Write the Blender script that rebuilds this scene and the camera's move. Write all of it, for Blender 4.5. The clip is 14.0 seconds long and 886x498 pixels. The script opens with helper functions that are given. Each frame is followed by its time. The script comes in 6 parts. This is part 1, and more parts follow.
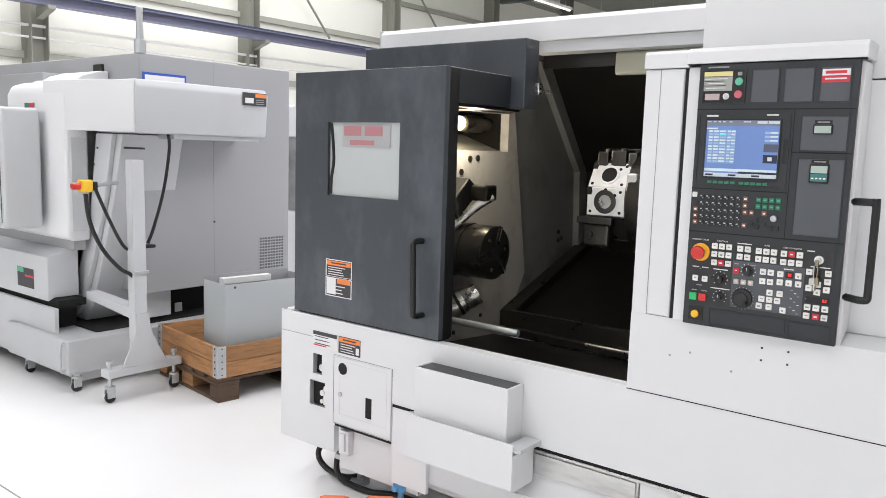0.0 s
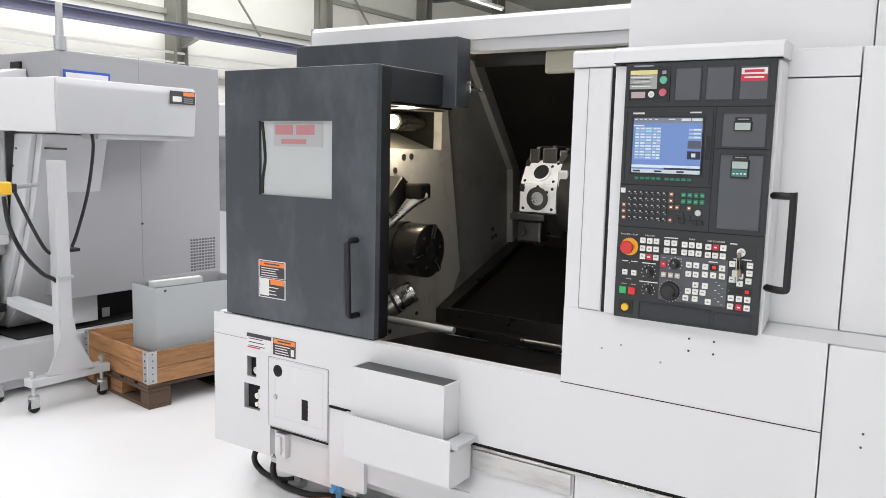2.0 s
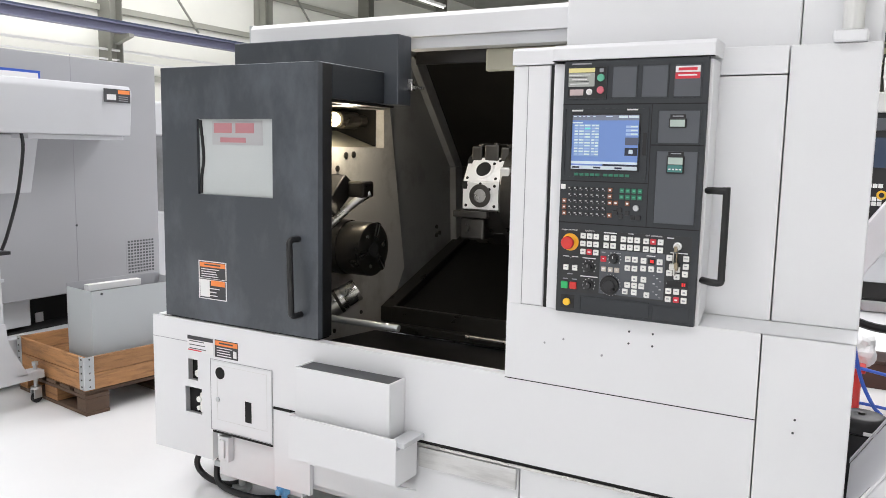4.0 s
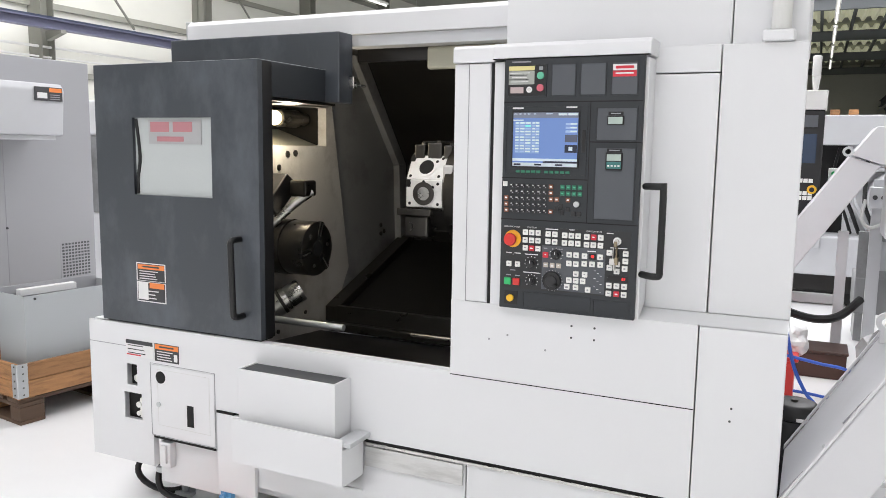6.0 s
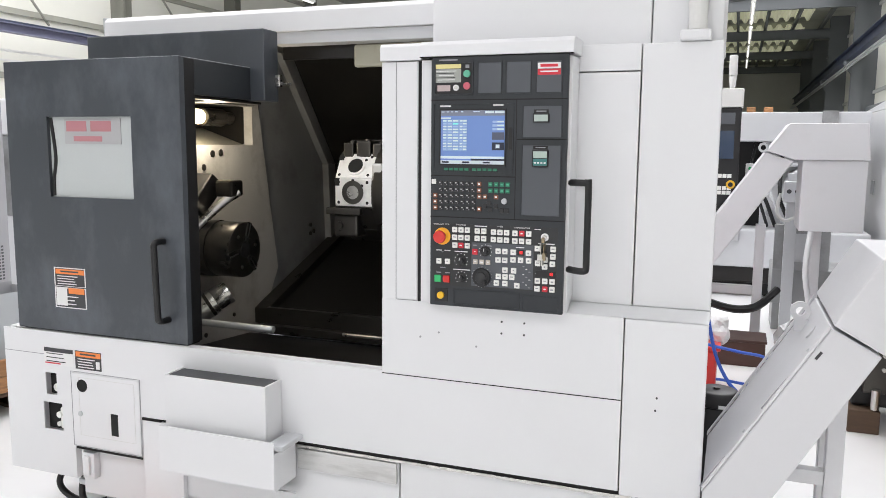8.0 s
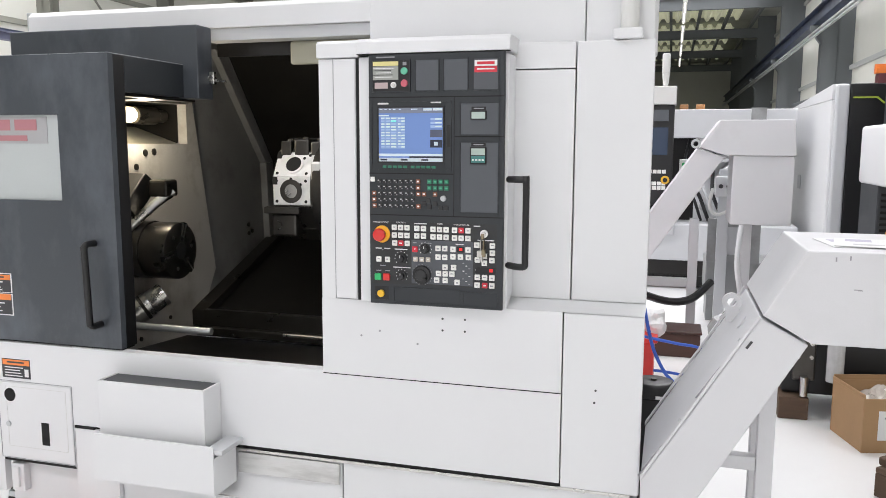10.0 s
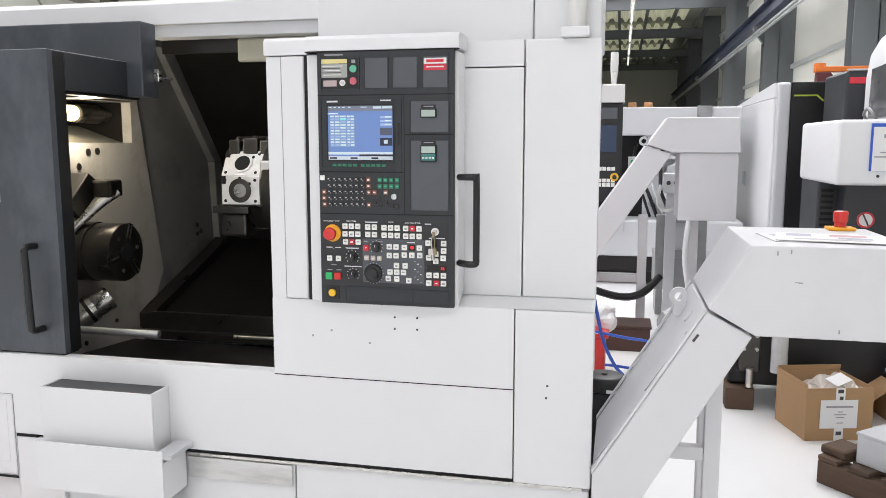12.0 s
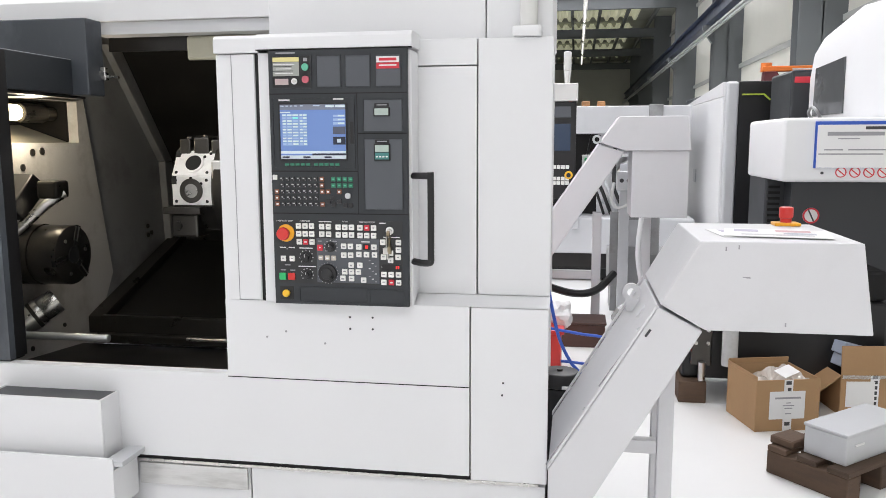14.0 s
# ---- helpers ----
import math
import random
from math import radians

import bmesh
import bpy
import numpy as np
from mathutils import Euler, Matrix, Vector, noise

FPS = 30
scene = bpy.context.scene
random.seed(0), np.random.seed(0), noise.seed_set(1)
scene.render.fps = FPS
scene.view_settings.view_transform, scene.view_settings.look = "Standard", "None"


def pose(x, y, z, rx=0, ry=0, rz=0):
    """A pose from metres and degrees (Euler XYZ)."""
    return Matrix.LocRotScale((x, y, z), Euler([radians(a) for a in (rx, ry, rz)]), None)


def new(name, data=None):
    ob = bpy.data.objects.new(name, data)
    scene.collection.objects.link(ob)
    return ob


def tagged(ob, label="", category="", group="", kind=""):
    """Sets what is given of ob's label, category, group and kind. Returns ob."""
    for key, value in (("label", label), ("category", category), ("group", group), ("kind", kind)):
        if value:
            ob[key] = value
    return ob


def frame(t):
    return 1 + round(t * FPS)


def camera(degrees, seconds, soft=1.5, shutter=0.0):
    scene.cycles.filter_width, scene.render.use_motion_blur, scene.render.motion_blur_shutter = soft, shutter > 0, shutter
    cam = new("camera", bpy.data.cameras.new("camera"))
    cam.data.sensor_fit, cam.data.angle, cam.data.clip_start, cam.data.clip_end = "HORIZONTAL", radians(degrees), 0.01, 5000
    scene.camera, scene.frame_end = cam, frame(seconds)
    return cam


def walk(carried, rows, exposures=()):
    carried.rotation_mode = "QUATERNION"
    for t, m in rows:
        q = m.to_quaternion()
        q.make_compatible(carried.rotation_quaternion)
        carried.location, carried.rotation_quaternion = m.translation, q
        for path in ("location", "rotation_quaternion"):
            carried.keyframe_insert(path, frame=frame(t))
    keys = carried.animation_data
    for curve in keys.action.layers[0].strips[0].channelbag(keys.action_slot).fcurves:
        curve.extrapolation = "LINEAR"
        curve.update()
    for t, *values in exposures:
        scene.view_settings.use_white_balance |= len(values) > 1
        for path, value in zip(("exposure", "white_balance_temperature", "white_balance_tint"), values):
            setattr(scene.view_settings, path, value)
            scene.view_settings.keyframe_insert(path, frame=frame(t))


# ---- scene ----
cam = camera(58.77, 14.0, soft=0.7)
PATH = [
    (0.0, pose(0.0737, -0.1371, 1.5606, 82.734, -1.750, 38.052)),
    (0.5, pose(0.0755, -0.1363, 1.5603, 82.762, -1.660, 36.902)),
    (1.0, pose(0.0774, -0.1354, 1.5601, 82.762, -1.588, 35.627)),
    (1.5, pose(0.0793, -0.1345, 1.5598, 82.770, -1.522, 34.501)),
    (2.0, pose(0.0812, -0.1337, 1.5595, 82.762, -1.418, 33.363)),
    (2.5, pose(0.0831, -0.1328, 1.5593, 82.748, -1.334, 32.374)),
    (3.0, pose(0.0849, -0.1319, 1.5590, 82.734, -1.248, 31.313)),
    (5.5, pose(0.0944, -0.1276, 1.5578, 82.662, -0.938, 26.421)),
    (6.0, pose(0.0962, -0.1267, 1.5575, 82.647, -0.837, 25.338)),
    (6.5, pose(0.0981, -0.1259, 1.5573, 82.643, -0.758, 24.200)),
    (7.0, pose(0.1000, -0.1250, 1.5570, 82.637, -0.669, 22.863)),
    (7.5, pose(0.1019, -0.1241, 1.5567, 82.622, -0.609, 21.586)),
    (8.0, pose(0.1038, -0.1233, 1.5565, 82.591, -0.488, 20.337)),
    (10.5, pose(0.1132, -0.1189, 1.5552, 82.424, -0.150, 15.173)),
    (11.0, pose(0.1151, -0.1181, 1.5550, 82.389, -0.104, 14.299)),
    (11.5, pose(0.1169, -0.1172, 1.5547, 82.369, -0.045, 13.435)),
    (12.0, pose(0.1188, -0.1163, 1.5545, 82.343, 0.007, 12.669)),
    (12.5, pose(0.1207, -0.1155, 1.5542, 82.325, 0.055, 11.859)),
    (13.0, pose(0.1226, -0.1146, 1.5539, 82.304, 0.113, 11.087)),
    (13.5, pose(0.1245, -0.1137, 1.5537, 82.283, 0.159, 10.334)),
    (14.0, pose(0.1263, -0.1129, 1.5534, 82.266, 0.188, 9.518)),
]
walk(cam, PATH)

# ---------------------------------------------------------------- light
world = bpy.data.worlds.new("sky")
scene.world = world
world.use_nodes = True
wn = world.node_tree.nodes
sky = wn.new("ShaderNodeTexSky")
sky.sky_type = 'NISHITA'
sky.sun_disc = False
sky.sun_elevation = radians(40)
world.node_tree.links.new(sky.outputs[0], wn["Background"].inputs[0])
wn["Background"].inputs[1].default_value = 0.1
scene.view_settings.exposure = -1.29


def area(name, m, sx, sy, power, col=(1, 1, 1)):
    d = bpy.data.lights.new(name, 'AREA')
    d.shape, d.size, d.size_y, d.energy, d.color = 'RECTANGLE', sx, sy, power, col
    ob = new(name, d)
    ob.matrix_world = m
    return ob


# area lamps added under the roof, standing in for daylight along the hall
DAY = (0.972, 0.956, 0.99)
area("rooflight", pose(-1.5, -3.0, 7.25, 0, 0, 0), 10, 4.0, 1150, DAY)
area("rooflight", pose(-6.5, 3.0, 7.25, 0, 0, 0), 8, 4.0, 900, DAY)
area("rooflight", pose(-12.0, 9.0, 7.25, 0, 0, 0), 5, 16.0, 3000, DAY)
area("rooflight", pose(0.8, 9.0, 7.2, 0, 0, 0), 5, 9.0, 2000, DAY)
area("rooflight", pose(-1.0, 26.0, 7.2, 0, 0, 0), 8, 16.0, 3000, DAY)
# fill lamp added behind the camera, at a window band that is never seen
area("rear_fill", pose(-2.0, -9.6, 3.6, 80, 0, 0), 14, 3.0, 480, DAY)

# ---------------------------------------------------------------- materials


def mat(name, col, rough=0.5, metal=0.0, var=0.06, scale=6.0, bump=0.0, fine=120.0, dirt=None, dirt_amount=0.3, stretch=(1, 1, 1), coat=0.0, island=0.0):
    m = bpy.data.materials.new(name)
    m.use_nodes = True
    nt = m.node_tree
    n, l = nt.nodes, nt.links
    b = n["Principled BSDF"]
    b.inputs["Metallic"].default_value = metal
    b.inputs["Coat Weight"].default_value = coat
    tc = n.new("ShaderNodeNewGeometry")
    mp = n.new("ShaderNodeMapping")
    mp.inputs["Scale"].default_value = stretch
    l.new(tc.outputs["Position"], mp.inputs["Vector"])
    big = n.new("ShaderNodeTexNoise")
    big.inputs["Scale"].default_value, big.inputs["Detail"].default_value = scale, 6
    sm = n.new("ShaderNodeTexNoise")
    sm.inputs["Scale"].default_value, sm.inputs["Detail"].default_value = fine, 4
    l.new(mp.outputs[0], big.inputs["Vector"])
    l.new(mp.outputs[0], sm.inputs["Vector"])
    mix = n.new("ShaderNodeMix")
    mix.data_type = 'RGBA'
    mix.inputs[6].default_value = (*[max(0, c * (1 - var)) for c in col], 1)
    mix.inputs[7].default_value = (*[min(1, c * (1 + var)) for c in col], 1)
    add = n.new("ShaderNodeMath")
    add.operation = 'MULTIPLY_ADD'
    add.inputs[1].default_value, add.inputs[2].default_value = 0.35, 0.0
    l.new(sm.outputs[0], add.inputs[0])
    add2 = n.new("ShaderNodeMath")
    add2.operation = 'MULTIPLY_ADD'
    add2.inputs[1].default_value = 0.65
    l.new(big.outputs[0], add2.inputs[0])
    l.new(add.outputs[0], add2.inputs[2])
    l.new(add2.outputs[0], mix.inputs[0])
    out = mix.outputs[2]
    if dirt:
        ramp = n.new("ShaderNodeMapRange")
        ramp.inputs[1].default_value, ramp.inputs[2].default_value = 0.48, 0.72
        ramp.inputs[4].default_value = dirt_amount
        d = n.new("ShaderNodeTexNoise")
        d.inputs["Scale"].default_value, d.inputs["Detail"].default_value = scale * 0.6, 9
        d.inputs["Roughness"].default_value = 0.65
        l.new(mp.outputs[0], d.inputs["Vector"])
        l.new(d.outputs[0], ramp.inputs[0])
        mx = n.new("ShaderNodeMix")
        mx.data_type = 'RGBA'
        mx.inputs[7].default_value = (*dirt, 1)
        l.new(ramp.outputs[0], mx.inputs[0])
        l.new(out, mx.inputs[6])
        out = mx.outputs[2]
    if island:
        oi = n.new("ShaderNodeObjectInfo")
        hs = n.new("ShaderNodeHueSaturation")
        mr = n.new("ShaderNodeMapRange")
        mr.inputs[3].default_value, mr.inputs[4].default_value = 1 - island, 1 + island
        l.new(oi.outputs["Random"], mr.inputs[0])
        l.new(mr.outputs[0], hs.inputs["Value"])
        l.new(out, hs.inputs["Color"])
        out = hs.outputs[0]
    l.new(out, b.inputs["Base Color"])
    rr = n.new("ShaderNodeMapRange")
    rr.inputs[3].default_value, rr.inputs[4].default_value = max(0.02, rough - 0.08), min(1, rough + 0.08)
    l.new(big.outputs[0], rr.inputs[0])
    l.new(rr.outputs[0], b.inputs["Roughness"])
    if bump:
        bp = n.new("ShaderNodeBump")
        bp.inputs["Strength"].default_value, bp.inputs["Distance"].default_value = bump, 0.004
        l.new(sm.outputs[0], bp.inputs["Height"])
        l.new(bp.outputs[0], b.inputs["Normal"])
    return m


def glow(name, col, power):
    m = bpy.data.materials.new(name)
    m.use_nodes = True
    b = m.node_tree.nodes["Principled BSDF"]
    b.inputs["Base Color"].default_value = (*col, 1)
    b.inputs["Emission Color"].default_value = (*col, 1)
    b.inputs["Emission Strength"].default_value = power
    return m


def clear(name, tint=(0.9, 0.95, 0.93), rough=0.02, alpha=0.25):
    m = bpy.data.materials.new(name)
    m.use_nodes = True
    nt = m.node_tree
    n, l = nt.nodes, nt.links
    n.remove(n["Principled BSDF"])
    tr = n.new("ShaderNodeBsdfTransparent")
    tr.inputs[0].default_value = (*tint, 1)
    gl = n.new("ShaderNodeBsdfGlossy")
    gl.inputs["Roughness"].default_value = rough
    mx = n.new("ShaderNodeMixShader")
    mx.inputs[0].default_value = alpha
    l.new(tr.outputs[0], mx.inputs[1])
    l.new(gl.outputs[0], mx.inputs[2])
    l.new(mx.outputs[0], n["Material Output"].inputs[0])
    return m


WHITE = mat("white_paint", (0.74, 0.745, 0.76), 0.42, var=0.015, scale=3, bump=0.05, fine=260, dirt=(0.6, 0.6, 0.6), dirt_amount=0.1)
WARM_WHITE = mat("warm_white_paint", (0.66, 0.66, 0.645), 0.45, var=0.02, scale=3, bump=0.05, fine=260)
GREYWHITE = mat("pale_grey_paint", (0.56, 0.57, 0.59), 0.42, var=0.03, scale=3, bump=0.06, fine=260, dirt=(0.42, 0.42, 0.42), dirt_amount=0.18)
CONVEYOR = mat("conveyor_paint", (0.66, 0.66, 0.68), 0.4, var=0.03, scale=4, bump=0.06, fine=220, dirt=(0.42, 0.42, 0.41), dirt_amount=0.2)
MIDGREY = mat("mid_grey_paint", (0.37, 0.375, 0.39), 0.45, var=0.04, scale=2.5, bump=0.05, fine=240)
CHARCOAL = mat("charcoal_paint", (0.054, 0.061, 0.072), 0.36, var=0.15, scale=3, bump=0.06, fine=300, dirt=(0.15, 0.168, 0.195), dirt_amount=0.75, stretch=(1.0, 1.0, 0.55))
DEEPGREY = mat("deep_grey_paint", (0.028, 0.031, 0.036), 0.4, var=0.12, scale=4, bump=0.06, fine=300)
PANEL = mat("panel_grey_plastic", (0.022, 0.026, 0.031), 0.45, var=0.08, scale=8, bump=0.12, fine=700)
PANEL_INSET = mat("panel_inset_plastic", (0.085, 0.092, 0.105), 0.5, var=0.08, scale=12, bump=0.2, fine=600)
BLACK = mat("black_rubber", (0.008, 0.008, 0.009), 0.42, var=0.2, scale=10)
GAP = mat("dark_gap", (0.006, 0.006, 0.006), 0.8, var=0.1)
STEEL = mat("bright_steel", (0.62, 0.61, 0.59), 0.28, 1.0, var=0.12, scale=14, bump=0.06, fine=200, dirt=(0.3, 0.29, 0.27), dirt_amount=0.4)
LITSTEEL = mat("lit_machined_steel", (0.86, 0.85, 0.83), 0.36, 0.35, var=0.08, scale=20, bump=0.05, fine=300, dirt=(0.35, 0.33, 0.3), dirt_amount=0.35)
DARKSTEEL = mat("oiled_dark_steel", (0.085, 0.08, 0.073), 0.3, 0.85, var=0.3, scale=12, bump=0.08, fine=160)
# worn metal, made paler than the sheet beyond for the light on it
WORN_LIT = mat("lit_worn_metal", (0.56, 0.545, 0.52), 0.5, 0.1, var=0.12, scale=5, bump=0.1, fine=120, dirt=(0.15, 0.125, 0.10), dirt_amount=0.6)
INNERGREY = mat("interior_grey_sheet", (0.30, 0.305, 0.31), 0.45, 0.15, var=0.15, scale=4, bump=0.06, fine=150, dirt=(0.07, 0.065, 0.06), dirt_amount=0.6)
# shade of the enclosed space put into a near-black base colour
INNERDARK = mat("oily_shaded_sheet", (0.016, 0.015, 0.0145), 0.36, 0.3, var=0.3, scale=5, bump=0.1, fine=90, dirt=(0.034, 0.03, 0.026), dirt_amount=0.5)
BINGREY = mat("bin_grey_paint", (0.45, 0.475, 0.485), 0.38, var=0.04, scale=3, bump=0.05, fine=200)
SCUFFED = mat("scuffed_tray_metal", (0.62, 0.62, 0.61), 0.35, 0.5, var=0.1, scale=9, bump=0.06, fine=160, dirt=(0.2, 0.19, 0.18), dirt_amount=0.6, stretch=(0.4, 1, 2.5))
GALV = mat("galvanised_steel", (0.55, 0.57, 0.58), 0.4, 0.7, var=0.12, scale=25, bump=0.05, fine=200)
FLOORM = mat("white_floor_coating", (0.87, 0.87, 0.87), 0.3, var=0.015, scale=1.2, bump=0.03, fine=60, dirt=(0.74, 0.74, 0.73), dirt_amount=0.25)
WALLM = mat("cream_wall_panel", (0.70, 0.70, 0.64), 0.6, var=0.04, scale=0.8, dirt=(0.55, 0.55, 0.5), dirt_amount=0.25)
COLUMN = mat("painted_column_steel", (0.22, 0.22, 0.19), 0.55, var=0.1, scale=2)
COLUMN_GREY = mat("grey_column_concrete", (0.13, 0.142, 0.148), 0.6, var=0.12, scale=1.5, bump=0.1)
BLUESTEEL = mat("blue_crane_steel", (0.125, 0.13, 0.195), 0.45, var=0.1, scale=3)
NAVY = mat("dark_blue_crane_steel", (0.025, 0.035, 0.07), 0.4, var=0.15, scale=3)
ROOFM = mat("roof_sheet", (0.36, 0.37, 0.33), 0.6, var=0.12, scale=1.2, dirt=(0.2, 0.2, 0.17), dirt_amount=0.5)
WOOD = mat("pine_board", (0.40, 0.20, 0.082), 0.65, var=0.45, scale=6, bump=0.3, fine=70, stretch=(1.2, 1.2, 9), dirt=(0.13, 0.06, 0.028), dirt_amount=0.85, island=0.22)
OLDWOOD = mat("weathered_wood", (0.095, 0.058, 0.037), 0.75, var=0.35, scale=6, bump=0.3, fine=70, stretch=(1, 1, 7), dirt=(0.06, 0.04, 0.03), dirt_amount=0.6, island=0.25)
CARD = mat("brown_cardboard", (0.40, 0.245, 0.125), 0.75, var=0.1, scale=4, bump=0.1, fine=90, dirt=(0.3, 0.17, 0.08), dirt_amount=0.3)
PAPER = mat("paper", (0.78, 0.78, 0.78), 0.6, var=0.03)
INK = mat("dark_ink", (0.05, 0.05, 0.055), 0.6, var=0.1)
GREYINK = mat("grey_ink", (0.32, 0.32, 0.34), 0.6, var=0.05)
ORANGE = mat("orange_sticker", (0.85, 0.25, 0.06), 0.5, var=0.05)
REDINK = mat("red_print", (0.62, 0.03, 0.05), 0.45, var=0.05)
RED = mat("red_plastic", (0.62, 0.025, 0.02), 0.3, var=0.06, coat=0.3)
YELLOW = mat("yellow_plastic", (0.85, 0.5, 0.03), 0.38, var=0.05)
AMBER = mat("amber_plastic", (0.9, 0.42, 0.02), 0.35, var=0.05)
GREEN = mat("green_plastic", (0.03, 0.45, 0.14), 0.35, var=0.05)
MINT = mat("mint_print", (0.08, 0.42, 0.25), 0.5, var=0.05)
KEYWHITE = mat("white_keycap", (0.80, 0.80, 0.77), 0.4, var=0.06, scale=40)
KEYDARK = mat("dark_keycap", (0.02, 0.02, 0.022), 0.4, var=0.1)
KEYBROWN = mat("rust_keycap", (0.22, 0.085, 0.045), 0.45, var=0.08)
KEYGREEN = mat("green_keycap", (0.03, 0.18, 0.11), 0.45, var=0.08)
BLUE = mat("blue_plastic", (0.03, 0.10, 0.5), 0.4, var=0.08)
BLUECAP = mat("pale_blue_plastic", (0.12, 0.35, 0.62), 0.4, var=0.08)
SCREENBLUE = glow("lcd_blue", (0.12, 0.20, 0.43), 0.85)
SCREENPALE = glow("lcd_pale", (0.5, 0.58, 0.66), 0.75)
SCREENDARK = glow("lcd_dark", (0.015, 0.02, 0.04), 0.5)
LEDRED = glow("led_red", (0.9, 0.02, 0.02), 1.3)
TUBE = glow("warm_lamp_tube", (1.0, 0.82, 0.5), 10)
FOIL = clear("clear_foil", (0.92, 0.93, 0.93), 0.12, 0.3)

# ---------------------------------------------------------------- builders
ORG = {}


def thing(name, loc, label, category, group="", kind=""):
    ob = new(name)
    ob.location = loc
    ob.empty_display_size = 0.1
    ORG[ob] = Vector(loc)
    return tagged(ob, label, category, group, kind)


def part(name, bm, material, parent, label="", smooth=False):
    me = bpy.data.meshes.new(name)
    bm.normal_update()
    bm.to_mesh(me)
    bm.free()
    me.transform(Matrix.Translation(-ORG[parent]))
    if smooth:
        me.shade_smooth()
        me.set_sharp_from_angle(angle=radians(40))
    for m in (material if isinstance(material, (list, tuple)) else [material]):
        me.materials.append(m)
    ob = new(name, me)
    ob.parent = parent
    ORG[ob] = ORG[parent]
    if label:
        tagged(ob, label)
    return ob


def single(name, bm, material, label, category, group="", kind="", smooth=False):
    """A thing of one mesh."""
    me = bpy.data.meshes.new(name)
    lo = Vector([min(v.co[k] for v in bm.verts) for k in range(3)])
    hi = Vector([max(v.co[k] for v in bm.verts) for k in range(3)])
    base = Vector(((lo.x + hi.x) / 2, (lo.y + hi.y) / 2, lo.z))
    bm.normal_update()
    bm.to_mesh(me)
    bm.free()
    me.transform(Matrix.Translation(-base))
    if smooth:
        me.shade_smooth()
        me.set_sharp_from_angle(angle=radians(40))
    for m in (material if isinstance(material, (list, tuple)) else [material]):
        me.materials.append(m)
    ob = new(name, me)
    ob.location = base
    ORG[ob] = base
    return tagged(ob, label, category, group, kind)


def merge(*bms):
    out = bms[0]
    for b in bms[1:]:
        tmp = bpy.data.meshes.new("tmp")
        b.to_mesh(tmp)
        b.free()
        out.from_mesh(tmp)
        bpy.data.meshes.remove(tmp)
    return out


def bevelled(bm, r, seg=2):
    if r > 0:
        es = [e for e in bm.edges if len(e.link_faces) == 2 and e.calc_face_angle(0) > 0.5]
        bmesh.ops.bevel(bm, geom=es, offset=r, segments=seg, profile=0.5, affect='EDGES', clamp_overlap=True)
    return bm


def box(x0, x1, y0, y1, z0, z1, r=0.003, seg=2, m=None):
    bm = bmesh.new()
    bmesh.ops.create_cube(bm, size=1, matrix=Matrix.LocRotScale(((x0 + x1) / 2, (y0 + y1) / 2, (z0 + z1) / 2), None, (abs(x1 - x0), abs(y1 - y0), abs(z1 - z0))))
    bevelled(bm, r, seg)
    if m:
        bm.transform(m)
    return bm


def prism(poly, axis, a, b, r=0.003, seg=2):
    """A polygon drawn in the two other axes (in xyz order), drawn out along axis from a to b."""
    bm = bmesh.new()
    k = "xyz".index(axis)

    def at(p, h):
        q = list(p)
        q.insert(k, h)
        return q
    lo = [bm.verts.new(at(p, a)) for p in poly]
    hi = [bm.verts.new(at(p, b)) for p in poly]
    bm.faces.new(lo)
    bm.faces.new(hi[::-1])
    n = len(poly)
    for i in range(n):
        bm.faces.new((lo[i], hi[i], hi[(i + 1) % n], lo[(i + 1) % n]))
    bmesh.ops.recalc_face_normals(bm, faces=bm.faces)
    return bevelled(bm, r, seg)


def cyl(p, q, r, r2=None, seg=24, bev=0.0):
    bm = bmesh.new()
    p, q = Vector(p), Vector(q)
    d = q - p
    bmesh.ops.create_cone(bm, cap_ends=True, segments=seg, radius1=r, radius2=r if r2 is None else r2, depth=d.length)
    if bev:
        es = [e for e in bm.edges if len(e.link_faces) == 2 and e.calc_face_angle(0) > 1.0]
        bmesh.ops.bevel(bm, geom=es, offset=bev, segments=2, profile=0.5, affect='EDGES')
    bm.transform(Matrix.Translation((p + q) / 2) @ d.to_track_quat('Z', 'Y').to_matrix().to_4x4())
    return bm


def ring(p, q, ro, ri, seg=24):
    """A hollow cylinder."""
    bm = bmesh.new()
    p, q = Vector(p), Vector(q)
    d = q - p
    h = d.length
    rows = []
    for rad, z in ((ri, 0), (ro, 0), (ro, h), (ri, h)):
        rows.append([bm.verts.new((rad * math.cos(2 * math.pi * i / seg), rad * math.sin(2 * math.pi * i / seg), z)) for i in range(seg)])
    for a in range(4):
        b = (a + 1) % 4
        for i in range(seg):
            j = (i + 1) % seg
            bm.faces.new((rows[a][i], rows[a][j], rows[b][j], rows[b][i]))
    bmesh.ops.recalc_face_normals(bm, faces=bm.faces)
    bm.transform(Matrix.Translation(p) @ d.to_track_quat('Z', 'Y').to_matrix().to_4x4())
    return bm


